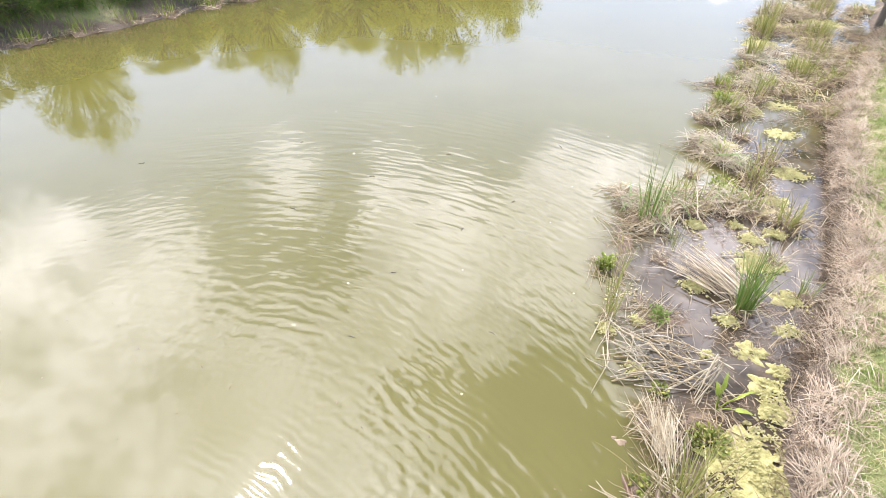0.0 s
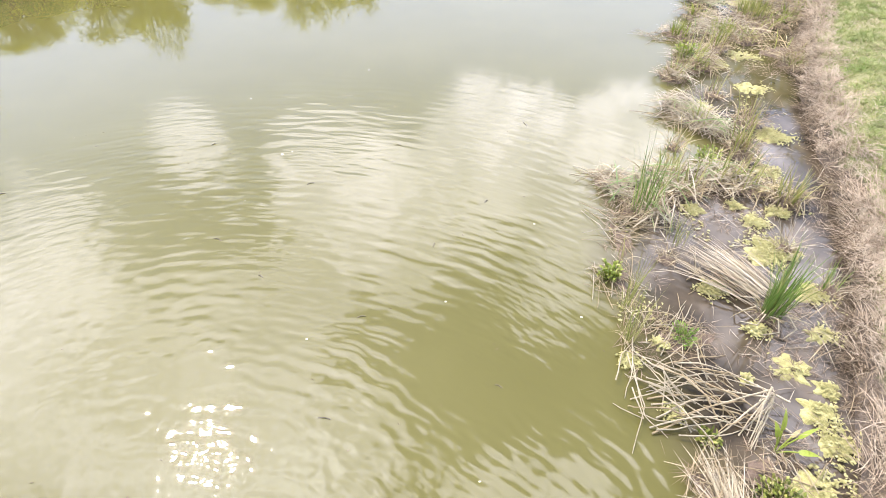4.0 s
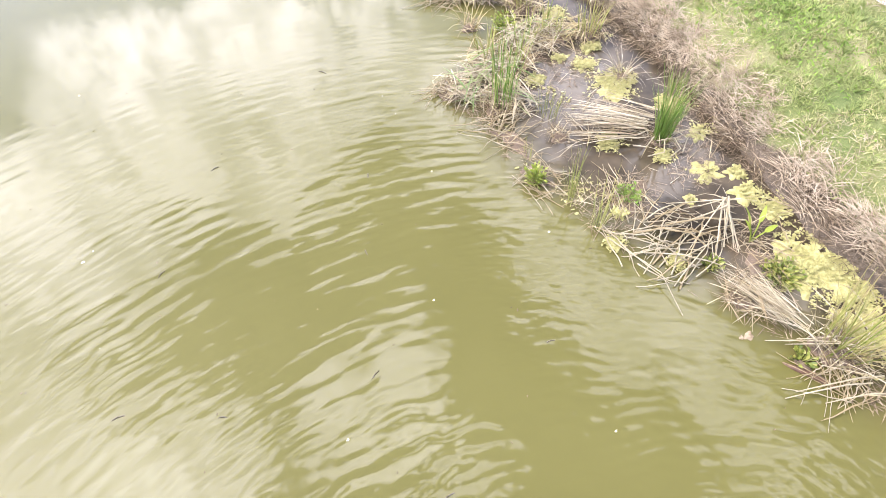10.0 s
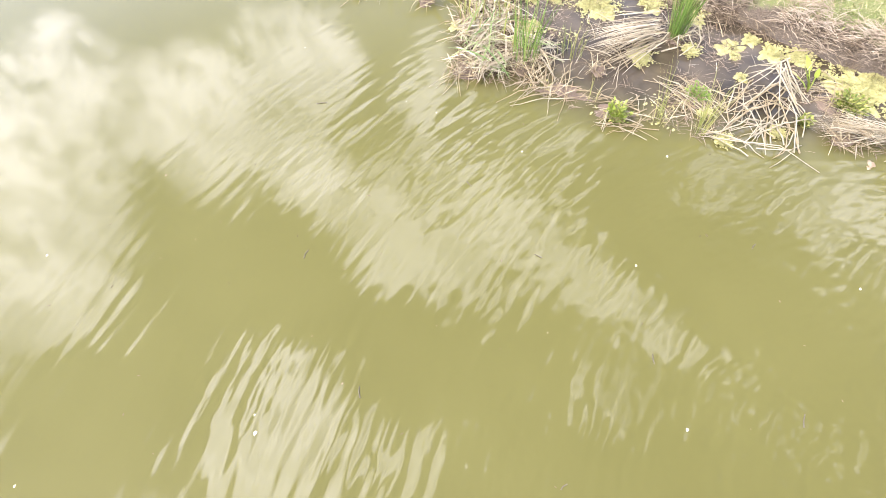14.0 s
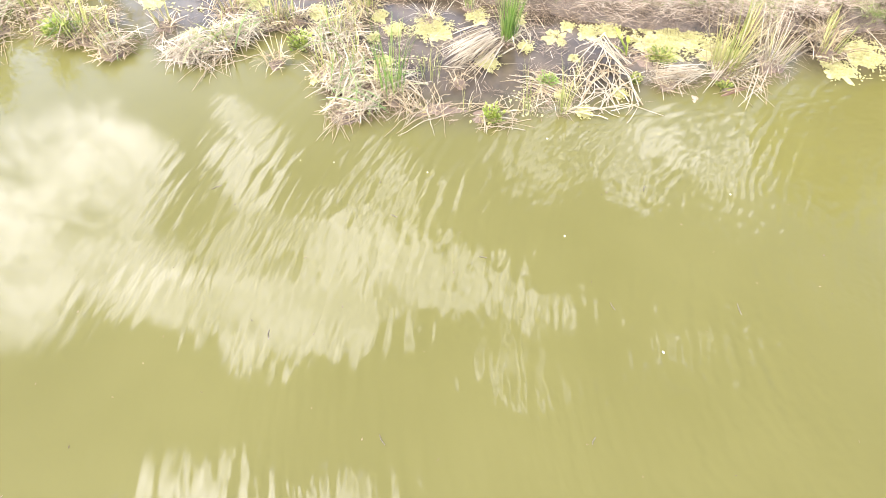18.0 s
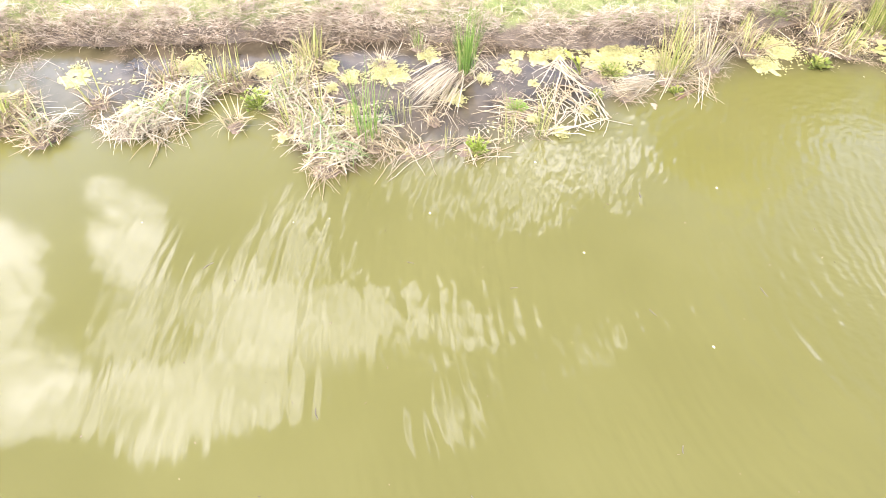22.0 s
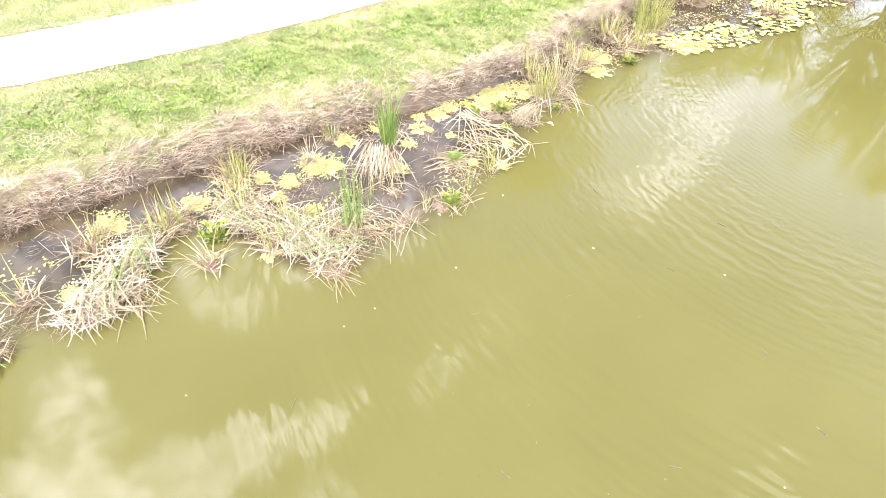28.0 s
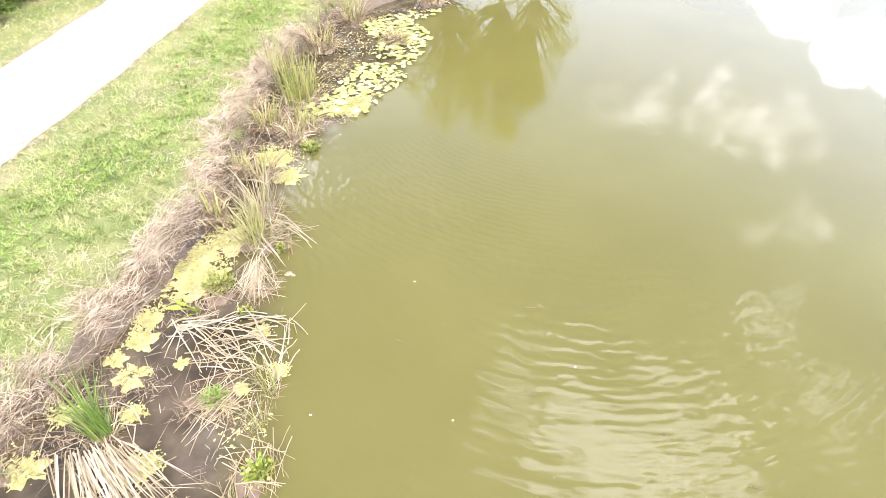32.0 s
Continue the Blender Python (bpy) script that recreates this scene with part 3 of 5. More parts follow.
x, y = scatter(26000, -2, 13, -9, 17, lambda x, y: turf_zone(x, y) & (green(x, y) > -0.12 - 0.12 * np.clip(shore(x, y) - 0.5, 0, 1.5)) & (on_path(x, y) < -0.7 + 0.4 * green(x, y)))
tall = np.repeat(0.07 + 0.07 * rng.random(len(x)) + 0.04 * np.clip(green(x, y), 0, 1), 20)
x, y, a = tufts(x, y, 20, 0.045)
N = len(x)
stuff("bank_grass", [ribbons(spread(x, y, -0.01), a + rng.normal(0, 35, N), tall * rng.uniform(0.6, 1.15, N), rng.uniform(0.009, 0.017, N), rng.uniform(5, 40, N), rng.uniform(50, 120, N), 2)], M_GRASS, "rough green grass in tufts on the pond bank", "grass")
x, y = scatter(230000, -2, 14, -9, 17, lambda x, y: turf_zone(x, y) & ((on_path(x, y) > -1.5 + 0.5 * green(x, y)) | (green(x, y) < 0.1)) & (shore(x, y) > 0.26))
N = len(x)
stuff("short_grass", [ribbons(spread(x, y, -0.01), rng.uniform(0, 360, N), rng.uniform(0.05, 0.12, N), rng.uniform(0.011, 0.019, N), rng.uniform(10, 60, N), rng.uniform(60, 110, N), 2)], M_MEADOW, "short yellowing mown grass beside the path", "grass")
x, y = scatter(150000, 0, 17, -14, 16, lambda x, y: (on_path(x, y) > 2.0) & (on_path(x, y) < 4.2))
N = len(x)
stuff("verge_grass", [ribbons(spread(x, y, -0.01), rng.uniform(0, 360, N), rng.uniform(0.06, 0.14, N), rng.uniform(0.014, 0.022, N), rng.uniform(10, 60, N), rng.uniform(60, 110, N), 2)], M_MEADOW, "short grass verge on the far side of the path", "grass")


def lobe(x, y):
    s = on_path(x, y)
    return np.exp(-((s + 1.45 + 0.4 * ripple(x, y, 1.1, 3)) / 0.48) ** 2) * np.clip(0.6 + 1.2 * ripple(x, y, 2.6, 12), 0, 0.9)


x, y = scatter(150000, 1, 11, -6, 13, lambda x, y: turf_zone(x, y) & (rng.random(len(x)) < np.maximum(lobe(x, y), 0.5 * (ripple(x, y, 2.2, 14) > 0.6))))
N = len(x)
stuff("clover", [ribbons(spread(x, y, 0.02), rng.uniform(0, 360, N), rng.uniform(0.04, 0.08, N), rng.uniform(0.02, 0.035, N), rng.uniform(20, 60, N), rng.uniform(70, 110, N), 2)], M_CLOVER, "bright green low weeds in patches on the bank", "ground cover")


def toe_zone(x, y, places, shares):
    d = shore(x, y) + 0.12 * ripple(x, y, 2.7, 8) + np.minimum(0, 0.25 * ripple(x, y, 0.9, 16))
    return rng.random(len(x)) < np.interp(d, places, shares) * np.clip(0.7 + 1.0 * ripple(x, y, 2.4, 17), 0.45, 1)


near = POND[1:19][::-1]


def bank_litter(name, count, per, wide, places, shares, length, width, first, last, along, mat, label, reach=(-0.35, 1.1)):
    """Dead grass in tufts along the bank; places and shares say how thick it lies at which distance from the pond's rim."""
    y = rng.uniform(-7.0, 18.5, count)
    x = np.interp(y, near[:, 1], near[:, 0]) + rng.uniform(*reach, count)
    k = toe_zone(x, y, places, shares)
    x, y = x[k], y[k]
    lift = np.repeat(rng.uniform(0.0, 0.1, len(x)), per)
    lay = np.repeat(along + 180 * (rng.random(len(x)) < 0.5) + 60 * ripple(x, y, 2.0, 15) + rng.normal(0, 30, len(x)), per)
    x, y, a = tufts(x, y, per, wide)
    N = len(x)
    a = np.where(rng.random(N) < 0.35, a, lay + rng.normal(0, 25, N))
    low = np.maximum(ground(x, y), 0)
    stuff(name, [ribbons(np.stack([x, y, low + lift * rng.random(N)], -1), a, rng.uniform(*length, N), rng.uniform(*width, N), rng.uniform(*first, N), rng.uniform(*last, N), 3, low + 0.008)], mat, label, "dead grass")


bank_litter("toe_litter", 8000, 20, 0.06, [-0.2, -0.1, 0.0, 0.08, 0.16], [0.0, 0.3, 0.75, 0.75, 0.0], (0.08, 0.26), (0.005, 0.01), (15, 75), (80, 130), -70, M_ROT, "dark brown dead grass hanging over the water's edge")
bank_litter("dead_thatch", 9000, 20, 0.07, [-0.02, 0.07, 0.2, 0.3, 0.55], [0.0, 0.75, 0.9, 0.45, 0.0], (0.14, 0.4), (0.005, 0.011), (35, 82), (86, 116), 27, M_BANK, "pale dead grass thatch laid over along the bank foot")
bank_litter("root_debris", 1500, 14, 0.1, [-1.0, -0.6, -0.3, -0.1, 0.0], [0.0, 0.08, 0.18, 0.4, 0.1], (0.05, 0.2), (0.005, 0.012), (60, 90), (84, 104), -60, M_ROT, "brown rotting roots and leaves in the wet bank foot", (-1.1, 0.3))
x, y = scatter(60000, 1, 12, -6, 16, lambda x, y: turf_zone(x, y) & (green(x, y) < -0.02 - 0.25 * np.clip(shore(x, y) - 0.6, 0, 1)) & (on_path(x, y) < -0.9 + 0.6 * ripple(x, y, 2.0, 41)))
N = len(x)
stuff("dry_stems", [ribbons(spread(x, y, 0.03), rng.uniform(0, 360, N), rng.uniform(0.08, 0.26, N), rng.uniform(0.006, 0.01, N), rng.uniform(60, 90, N), rng.uniform(85, 105, N), 2)], M_BANK, "loose dry straw strewn over the bank", "straw")

# worn dry grass creeping over both edges of the path
y = np.concatenate([rng.uniform(-9, 18, 9000), rng.uniform(-9, 18, 5000)])
off = np.concatenate([0.02 - np.abs(rng.normal(0, 0.16, 9000)), 1.9 + np.abs(rng.normal(0, 0.16, 5000))]) + 0.06 * ripple(y, 0 * y, 5.0, 61)
x = np.interp(y, PATH_Y, PATH_X) + off / 0.925
N = len(x)
stuff("path_edge_grass", [ribbons(spread(x, y, 0.035), rng.uniform(0, 360, N), rng.uniform(0.05, 0.16, N), rng.uniform(0.006, 0.012, N), rng.uniform(35, 85, N), rng.uniform(85, 120, N), 3)], M_BANK, "worn dry tan grass along the gravel path's edges", "dry grass")

# ---- reeds standing in the shallows ----


def clump(name, x, y, r, label, green=(0, 1.0), up=(0, 0.8), fallen=(0, 0.6), lean=None, mats=(M_GREEN, M_DRY, M_DRY), width=0.018, base=True, group="reed clumps", arch=(40, 150), bend=(4, 34)):
    """A reed clump: green blades, standing dead blades and fallen ones on a root mat; lean is the azimuth the fallen ones favour."""
    ob = thing(name, (x, y, 0), label, "reeds", group)

    def roots(k, f):
        a, s = rng.uniform(0, 2 * np.pi, k), r * f * np.sqrt(rng.random(k))
        return np.stack([s * np.cos(a), s * np.sin(a), np.zeros(k)], -1), np.degrees(np.arctan2(np.cos(a), np.sin(a)))

    if base:
        part("root_mat", mesh_np("root_mat", *lump(0, 0, r * 1.15, r * 1.0, 0.1, -0.04, phase=x * 7), M_ROOT, True), ob, "dark peaty root mat")
    k = green[0]
    if k:
        p, a = roots(k, 0.7)
        part("green_leaves", mesh_np("green_leaves", *ribbons(p, a + rng.normal(0, 40, k), green[1] * rng.uniform(0.55, 1.1, k), width * rng.uniform(0.7, 1.2, k), rng.uniform(0, 10, k), rng.uniform(*bend, k), 5), mats[0]), ob, "upright green blades")
    up, fallen = (int(up[0] * 0.95), up[1]), (int(fallen[0] * 0.9), fallen[1])
    k = up[0]
    if k:
        p, a = roots(k, 0.8)
        part("dead_leaves", mesh_np("dead_leaves", *ribbons(p, a + rng.normal(0, 40, k), up[1] * rng.uniform(0.4, 1.1, k), width * rng.uniform(0.6, 1.1, k), rng.uniform(5, 35, k), rng.uniform(*arch, k), 6, 0.02), mats[1]), ob, "arching dead blades")
    k = fallen[0]
    if k:
        p, a = roots(k, 1.3)
        a = rng.uniform(0, 360, k) if lean is None else np.where(rng.random(k) < 0.45, lean + rng.normal(0, 45, k), rng.uniform(0, 360, k))
        p[:, 2] = rng.uniform(0.02, 0.14, k)
        a, long = a + rng.normal(0, 25, k), fallen[1] * rng.uniform(0.25, 1.05, k)
        p[:, :2] -= (0.4 * long)[:, None] * np.stack([np.sin(np.radians(a)), np.cos(np.radians(a))], -1)
        part("fallen_leaves", mesh_np("fallen_leaves", *ribbons(p, a, long, width * rng.uniform(0.6, 1.1, k), rng.uniform(60, 88, k), rng.uniform(85, 112, k), 4, rng.uniform(0.004, 0.05, k)), mats[2]), ob, "fallen dry blades on the water")
    return ob


TAN = (M_REED, M_DRY, M_DRY)
YEL = (M_REED, M_STRAW, M_PALE)
clump("cattail_clump", 4.25, 6.02, 0.16, "dense bright green cattail clump with a brown base", (105, 1.05), (26, 0.5), (16, 0.4), None, (M_GREEN, M_STRAW, M_DRY), 0.013)
clump("cattail_clump", 3.3, 8.0, 0.24, "thin green cattail blades over a heap of dead straw", (44, 1.3), (22, 0.4), (150, 0.55), None, (M_GREEN, M_DRY, M_DRY), 0.012)
clump("reed_clump", 3.0, 8.7, 0.22, "dead reed heap with straws reaching into open water", (0, 1), (22, 0.3), (70, 0.5), -80, TAN, 0.014)
clump("reed_clump", 5.05, 8.55, 0.34, "tall tan and olive reed tuft beside the bank", (18, 0.7), (30, 0.5), (130, 0.7), None, (M_REED, M_STRAW, M_DRY))
clump("reed_clump", 4.75, 8.7, 0.3, "arching yellow green reeds over straw", (16, 0.65), (22, 0.5), (80, 0.75), -60, (M_REED, M_STRAW, M_PALE), 0.02, arch=(70, 150), bend=(10, 90))
clump("reed_clump", 3.75, 8.6, 0.28, "olive reeds among pale fallen straw", (6, 0.7), (14, 0.45), (70, 0.75), -70, (M_REED, M_STRAW, M_PALE), 0.02, arch=(70, 150), bend=(10, 80))
clump("reed_clump", 4.35, 9.6, 0.14, "small drooping dead reed tuft at the open water", (0, 1), (26, 0.6), (24, 0.5), -60, (M_REED, M_STRAW, M_DRY))
clump("reed_clump", 5.1, 10.4, 0.3, "bleached reed tangle with long arching blades", (14, 0.7), (26, 0.6), (90, 0.9), -50, (M_REED, M_STRAW, M_PALE), 0.021, arch=(80, 150), bend=(20, 100))
clump("reed_clump", 4.85, 10.95, 0.26, "low raft of bleached dead reeds", (0, 1), (26, 0.4), (120, 0.6), -60, (M_REED, M_DRY, M_PALE))
clump("reed_clump", 5.2, 12.05, 0.26, "small round island of dead reeds", (10, 0.8), (44, 0.4), (110, 0.45), None, TAN)
clump("reed_clump", 5.75, 11.3, 0.2, "sunken dead reed tuft in still water", (6, 0.6), (20, 0.35), (40, 0.45), None, TAN)
clump("reed_clump", 5.7, 12.6, 0.3, "dead reed heap with a few green blades", (20, 0.8), (40, 0.5), (120, 0.6), -70, TAN)
clump("reed_clump", 6.6, 13.4, 0.3, "dry reed tangle in the shallows", (26, 0.8), (50, 0.6), (110, 0.6), None, TAN)
clump("reed_clump", 6.1, 14.1, 0.35, "reed tussock with lime green shoots", (90, 0.31), (40, 0.31), (130, 0.37), -70, (M_LIME, M_DRY, M_DRY))
clump("reed_clump", 7.1, 14.2, 0.4, "lime green water weed on dead reeds", (120, 0.31), (40, 0.31), (110, 0.37), None, (M_LIME, M_DRY, M_DRY))
clump("reed_clump", 8.2, 15.1, 0.45, "wide green and tan reed stand", (120, 0.56), (110, 0.43), (90, 0.37), None, TAN)
clump("reed_clump", 7.4, 16.2, 0.3, "slender reeds at the water's edge", (60, 0.81), (50, 0.43), (60, 0.37), None, TAN)
clump("reed_clump", 9.2, 16.7, 0.45, "tan reed stand beside the bank", (70, 0.56), (130, 0.50), (80, 0.37), None, TAN)
clump("reed_clump", 8.3, 18.3, 0.4, "tall reeds rising from open water", (90, 0.93), (90, 0.56), (60, 0.37), None, TAN)
clump("reed_clump", 9.9, 18.4, 0.5, "yellow green reed stand among floating pads", (110, 0.56), (120, 0.50), (90, 0.37), None, TAN)
clump("reed_clump", 9.2, 20.3, 0.5, "dense dead reed stand", (50, 0.74), (200, 0.62), (90, 0.37), None, TAN)
clump("reed_clump", 10.8, 20.6, 0.5, "brown reed stand at the bank", (60, 0.62), (160, 0.56), (90, 0.37), None, TAN)
clump("reed_clump", 2.85, 3.1, 0.3, "tall straw coloured reed tuft fanning over the water", (50, 0.95), (80, 1.0), (50, 0.7), -65, (M_REED, M_STRAW, M_PALE), 0.013, arch=(15, 80))
clump("reed_clump", 2.85, 2.35, 0.26, "pale upright straw stems at the water's edge", (14, 0.8), (90, 1.0), (40, 0.6), -80, (M_REED, M_PALE, M_PALE), 0.011, arch=(10, 60))
clump("reed_clump", 2.75, 4.05, 0.2, "flattened tuft of pinkish dry straw", (0, 1), (0, 0.4), (90, 0.55), -60, TAN, 0.011)
clump("reed_clump", 2.9, 1.4, 0.22, "thin dry reed tuft", (14, 0.8), (50, 0.7), (46, 0.5), None, TAN)
clump("reed_clump", 2.45, 0.25, 0.24, "dead brown reeds beside floating algae", (8, 0.7), (60, 0.6), (60, 0.5), -80, TAN)
clump("reed_clump", 3.0, -0.3, 0.34, "brown reed tangle under the bank", (30, 0.7), (120, 0.7), (80, 0.5), None, TAN)
clump("sword_reeds", 2.4, -1.25, 0.5, "stiff sword shaped olive green reeds", (150, 1.15), (90, 0.7), (60, 0.5), None, (M_REED, M_STRAW, M_DRY), 0.018)
clump("reed_clump", 3.1, -2.4, 0.4, "tall tan reeds at the bank", (30, 0.9), (150, 1.0), (60, 0.5), None, TAN)
clump("reed_clump", 2.0, -3.7, 0.4, "dry reed stand in the shallows", (20, 0.9), (140, 0.9), (80, 0.6), None, TAN)
clump("reed_clump", 0.2, -3.9, 0.3, "low dead reed heap among algae", (8, 0.7), (50, 0.5), (90, 0.6), -80, TAN)
clump("reed_clump", 1.2, -5.2, 0.4, "dry reeds at the bend of the bank", (30, 0.9), (140, 0.9), (60, 0.6), None, TAN)
clump("reed_clump", -1.0, -6.3, 0.4, "dead reeds along the shore", (20, 0.9), (120, 0.8), (80, 0.6), None, TAN)
clump("reed_clump", -3.2, -7.6, 0.45, "brown reeds along the shore", (20, 0.9), (120, 0.9), (60, 0.6), None, TAN)
clump("dry_tuft", 5.0, 7.15, 0.14, "upright bleached grass tuft at the bank foot", (0, 1), (60, 0.5), (20, 0.3), None, (M_REED, M_PALE, M_DRY), 0.01)
clump("dry_tuft", 5.2, 6.4, 0.16, "thin green and tan tuft at the bank foot", (24, 0.45), (30, 0.4), (20, 0.3), None, (M_GREEN, M_PALE, M_DRY), 0.01)
clump("dry_tuft", 3.35, 7.0, 0.13, "small fan of dry blades in shallow water", (0, 1), (30, 0.3), (26, 0.3), None, TAN, 0.01)
clump("thin_reeds", 2.55, 6.2, 0.14, "sparse slender green reeds in the shallows", (16, 0.85), (4, 0.5), (8, 0.4), None, TAN, 0.01, False)
clump("thin_reeds", 2.45, 5.75, 0.12, "sparse slender green reeds beside fallen stalks", (22, 0.85), (4, 0.5), (6, 0.4), None, TAN, 0.01, False)
clump("thin_reeds", 2.75, 7.05, 0.1, "few thin stalks standing in water", (6, 0.5), (6, 0.4), (8, 0.3), None, TAN, 0.008, False)
clump("thin_reeds", 3.6, 7.4, 0.25, "faint green shoots in the shallows", (26, 0.5), (0, 0.5), (8, 0.3), None, TAN, 0.008, False)

for x, y, label, n_up, n_gr in ((3.55, 8.3, "olive reeds above straw", 16, 6), (4.15, 8.45, "yellow green reeds bending over", 26, 12), (4.0, 8.85, "dead reeds with olive blades", 20, 12), (5.45, 9.6, "dry reeds under the bank", 60, 20), (5.55, 8.15, "mixed reeds at the bank foot", 50, 30), (5.4, 9.3, "bent yellow reeds in the shallows", 20, 14), (5.9, 10.3, "dry reed tuft under the bank", 50, 10), (3.6, 2.35, "brown reeds at the bank foot", 70, 16), (3.35, 1.2, "dry brown reeds under the bank", 70, 16), (2.2, -0.1, "olive reeds among algae", 30, 30)):
    clump("reed_clump", x, y, 0.24, label, (n_gr, 0.65), (n_up, 0.55), (70, 0.55), None, (M_REED, M_STRAW if n_gr > 25 else M_DRY, M_DRY))
r2 = np.random.default_rng(5)
for k in range(66):
    y = r2.uniform(12.4, 22) if k < 46 else r2.uniform(21, 28)
    x = np.interp(y, REED_Y, REED_X) + r2.uniform(0.1, 0.98) * (np.interp(y, POND[:, 1][1:15][::-1], POND[:, 0][1:15][::-1]) - np.interp(y, REED_Y, REED_X))
    kind = k % 3
    clump("reed_clump", float(x), float(y), float(r2.uniform(0.25, 0.5)), ("tan reed tuft in the shallows", "matted yellow green reeds in the shallows", "low heap of dead reeds")[kind], ((6, 0.45), (46, 0.34), (2, 0.4))[kind], ((14, 0.4), (10, 0.3), (8, 0.3))[kind], (130, 0.75), None, (M_LIME if k % 2 else M_REED, M_STRAW if k % 2 else M_DRY, M_PALE if kind == 2 else M_DRY), 0.02, True, "reed clumps", (60, 150), (25, 110))



def flat_reeds(x, y, r, count, lean, label):
    """Long reed blades lying criss-cross over one another, bleached and still green."""
    ob = thing("flattened_reeds", (x, y, 0), label, "reeds", "flattened reeds")
    for name, k, mat, high, note in (("straw_layer", count, M_PALE, 0.18, "bleached blades"), ("green_layer", int(count * 0.25), M_SAGE, 0.22, "pale green blades"), ("red_stem_layer", int(count * 0.12), M_LOG, 0.06, "reddish wet stems")):
        a, d = rng.uniform(0, 2 * np.pi, k), r * np.sqrt(rng.random(k))
        root = np.stack([d * np.cos(a), d * np.sin(a), rng.uniform(0.02, high, k)], -1)
        az = np.where(rng.random(k) < 0.55, lean + rng.normal(0, 35, k), rng.uniform(0, 360, k))
        long = rng.uniform(0.3, 0.85, k)
        root[:, :2] -= (0.5 * long)[:, None] * np.stack([np.sin(np.radians(az)), np.cos(np.radians(az))], -1)
        part(name, mesh_np(name, *ribbons(root, az, long, rng.uniform(0.01, 0.022, k), rng.uniform(58, 88, k), rng.uniform(88, 116, k), 6, rng.uniform(0.006, 0.07, k), 0.5), mat), ob, note)


for x, y, r, count, lean, label in ((3.15, 8.45, 0.28, 60, -60, "pale reeds fallen over the root raft at the reed point"), (3.55, 8.65, 0.26, 60, -70, "flattened pale green reeds in the shallows"), (4.0, 8.55, 0.3, 60, 110, "criss-cross mat of bleached and green reeds"), (4.6, 8.8, 0.26, 50, -50, "fallen reeds bending over open water"), (5.25, 9.9, 0.22, 40, 150, "bleached reeds laid flat beside the bank"), (4.85, 10.75, 0.3, 60, -60, "raft of bleached reeds on still water"), (5.2, 10.2, 0.3, 60, 150, "long pale reeds fallen towards the bank"), (5.0, 8.6, 0.3, 50, 60, "trampled straw and green blades at the bank foot"), (3.5, 8.0, 0.25, 40, 20, "fallen straw between thin cattails"), (5.3, 12.0, 0.22, 40, -60, "little raft of bleached reeds"), (6.0, 12.8, 0.35, 60, -70, "wide straw raft in the shallows"), (6.6, 14.0, 0.4, 60, -70, "straw raft with green blades"), (7.6, 15.6, 0.45, 60, -60, "pale straw raft beyond the reed point")):
    flat_reeds(x, y, r, count, lean, label)

# the fallen white cattail leaves beside the green clump
ob = thing("fallen_leaf_bundle", (4.22, 6.28, 0), "bundle of bleached cattail leaves fallen flat across the shallows", "dead leaves")
k = 110
p = np.stack([rng.normal(0, 0.17, k) + 0.05, rng.normal(0, 0.07, k), rng.uniform(0.03, 0.16, k)], -1)
az = -38 + 10 * p[:, 0] / 0.3 + rng.normal(0, 6, k)
part("leaves", mesh_np("leaves", *ribbons(p, az, rng.uniform(0.6, 1.2, k), rng.uniform(0.01, 0.021, k), rng.uniform(74, 88, k), rng.uniform(90, 99, k), 5, rng.uniform(0.006, 0.05, k), 0.3), M_BLEACH), ob)
for kk in range(5):
    a = radians(150 + 40 * kk)
    pts = [[(0.1 * math.sin(a), 0.1 * math.cos(a) - 0.2, 0.06), (0.2 * math.sin(a), 0.2 * math.cos(a) - 0.25, 0.2), (0.34 * math.sin(a), 0.34 * math.cos(a) - 0.25, 0.12), (0.36 * math.sin(a + 0.5), 0.36 * math.cos(a + 0.5) - 0.25, 0.01)]]
    part("curled_leaf", mesh_np("curled_leaf", *tubes(pts, [0.009]), M_PALE), ob)

# sheaf of dry straw lying along the water's edge
ob = thing("straw_sheaf", (2.78, 3.62, 0), "sheaf of pinkish dry straw lying at the water's edge", "straw")
k = 120
p = np.stack([rng.normal(0, 0.07, k), rng.normal(0, 0.12, k), rng.uniform(0.02, 0.16, k)], -1)
tagged(part("sheaf_body", mesh_np("sheaf_body", *ribbons(p, 5 + rng.normal(0, 13, k), rng.uniform(0.35, 0.8, k), rng.uniform(0.006, 0.012, k), rng.uniform(70, 88, k), rng.uniform(90, 104, k), 4, rng.uniform(0.006, 0.05, k), 0.4), M_PALE), ob), kind="stuff")
ob = thing("trailing_straws", (2.85, 3.0, 0), "few long bleached straws trailing out over the water", "straw")
for x0, y0, x1, y1, z1 in ((2.95, 2.9, 2.42, 3.66, 0.02), (2.9, 2.95, 2.5, 3.5, 0.05), (2.6, 2.75, 1.98, 3.24, 0.02), (2.75, 2.7, 2.1, 3.2, 0.04), (2.95, 3.05, 2.6, 3.45, 0.1), (2.6, 2.6, 2.2, 2.95, 0.02)):
    c = np.array([[x0, y0, 0.16], [x0 * 0.65 + x1 * 0.35, y0 * 0.65 + y1 * 0.35, 0.2], [x0 * 0.3 + x1 * 0.7, y0 * 0.3 + y1 * 0.7, 0.12], [x1, y1, z1]]) - (2.85, 3.0, 0)
    part("straw", mesh_np("straw", *tubes(c[None], [[0.008, 0.008, 0.007, 0.004]], 5), M_PALE), ob)

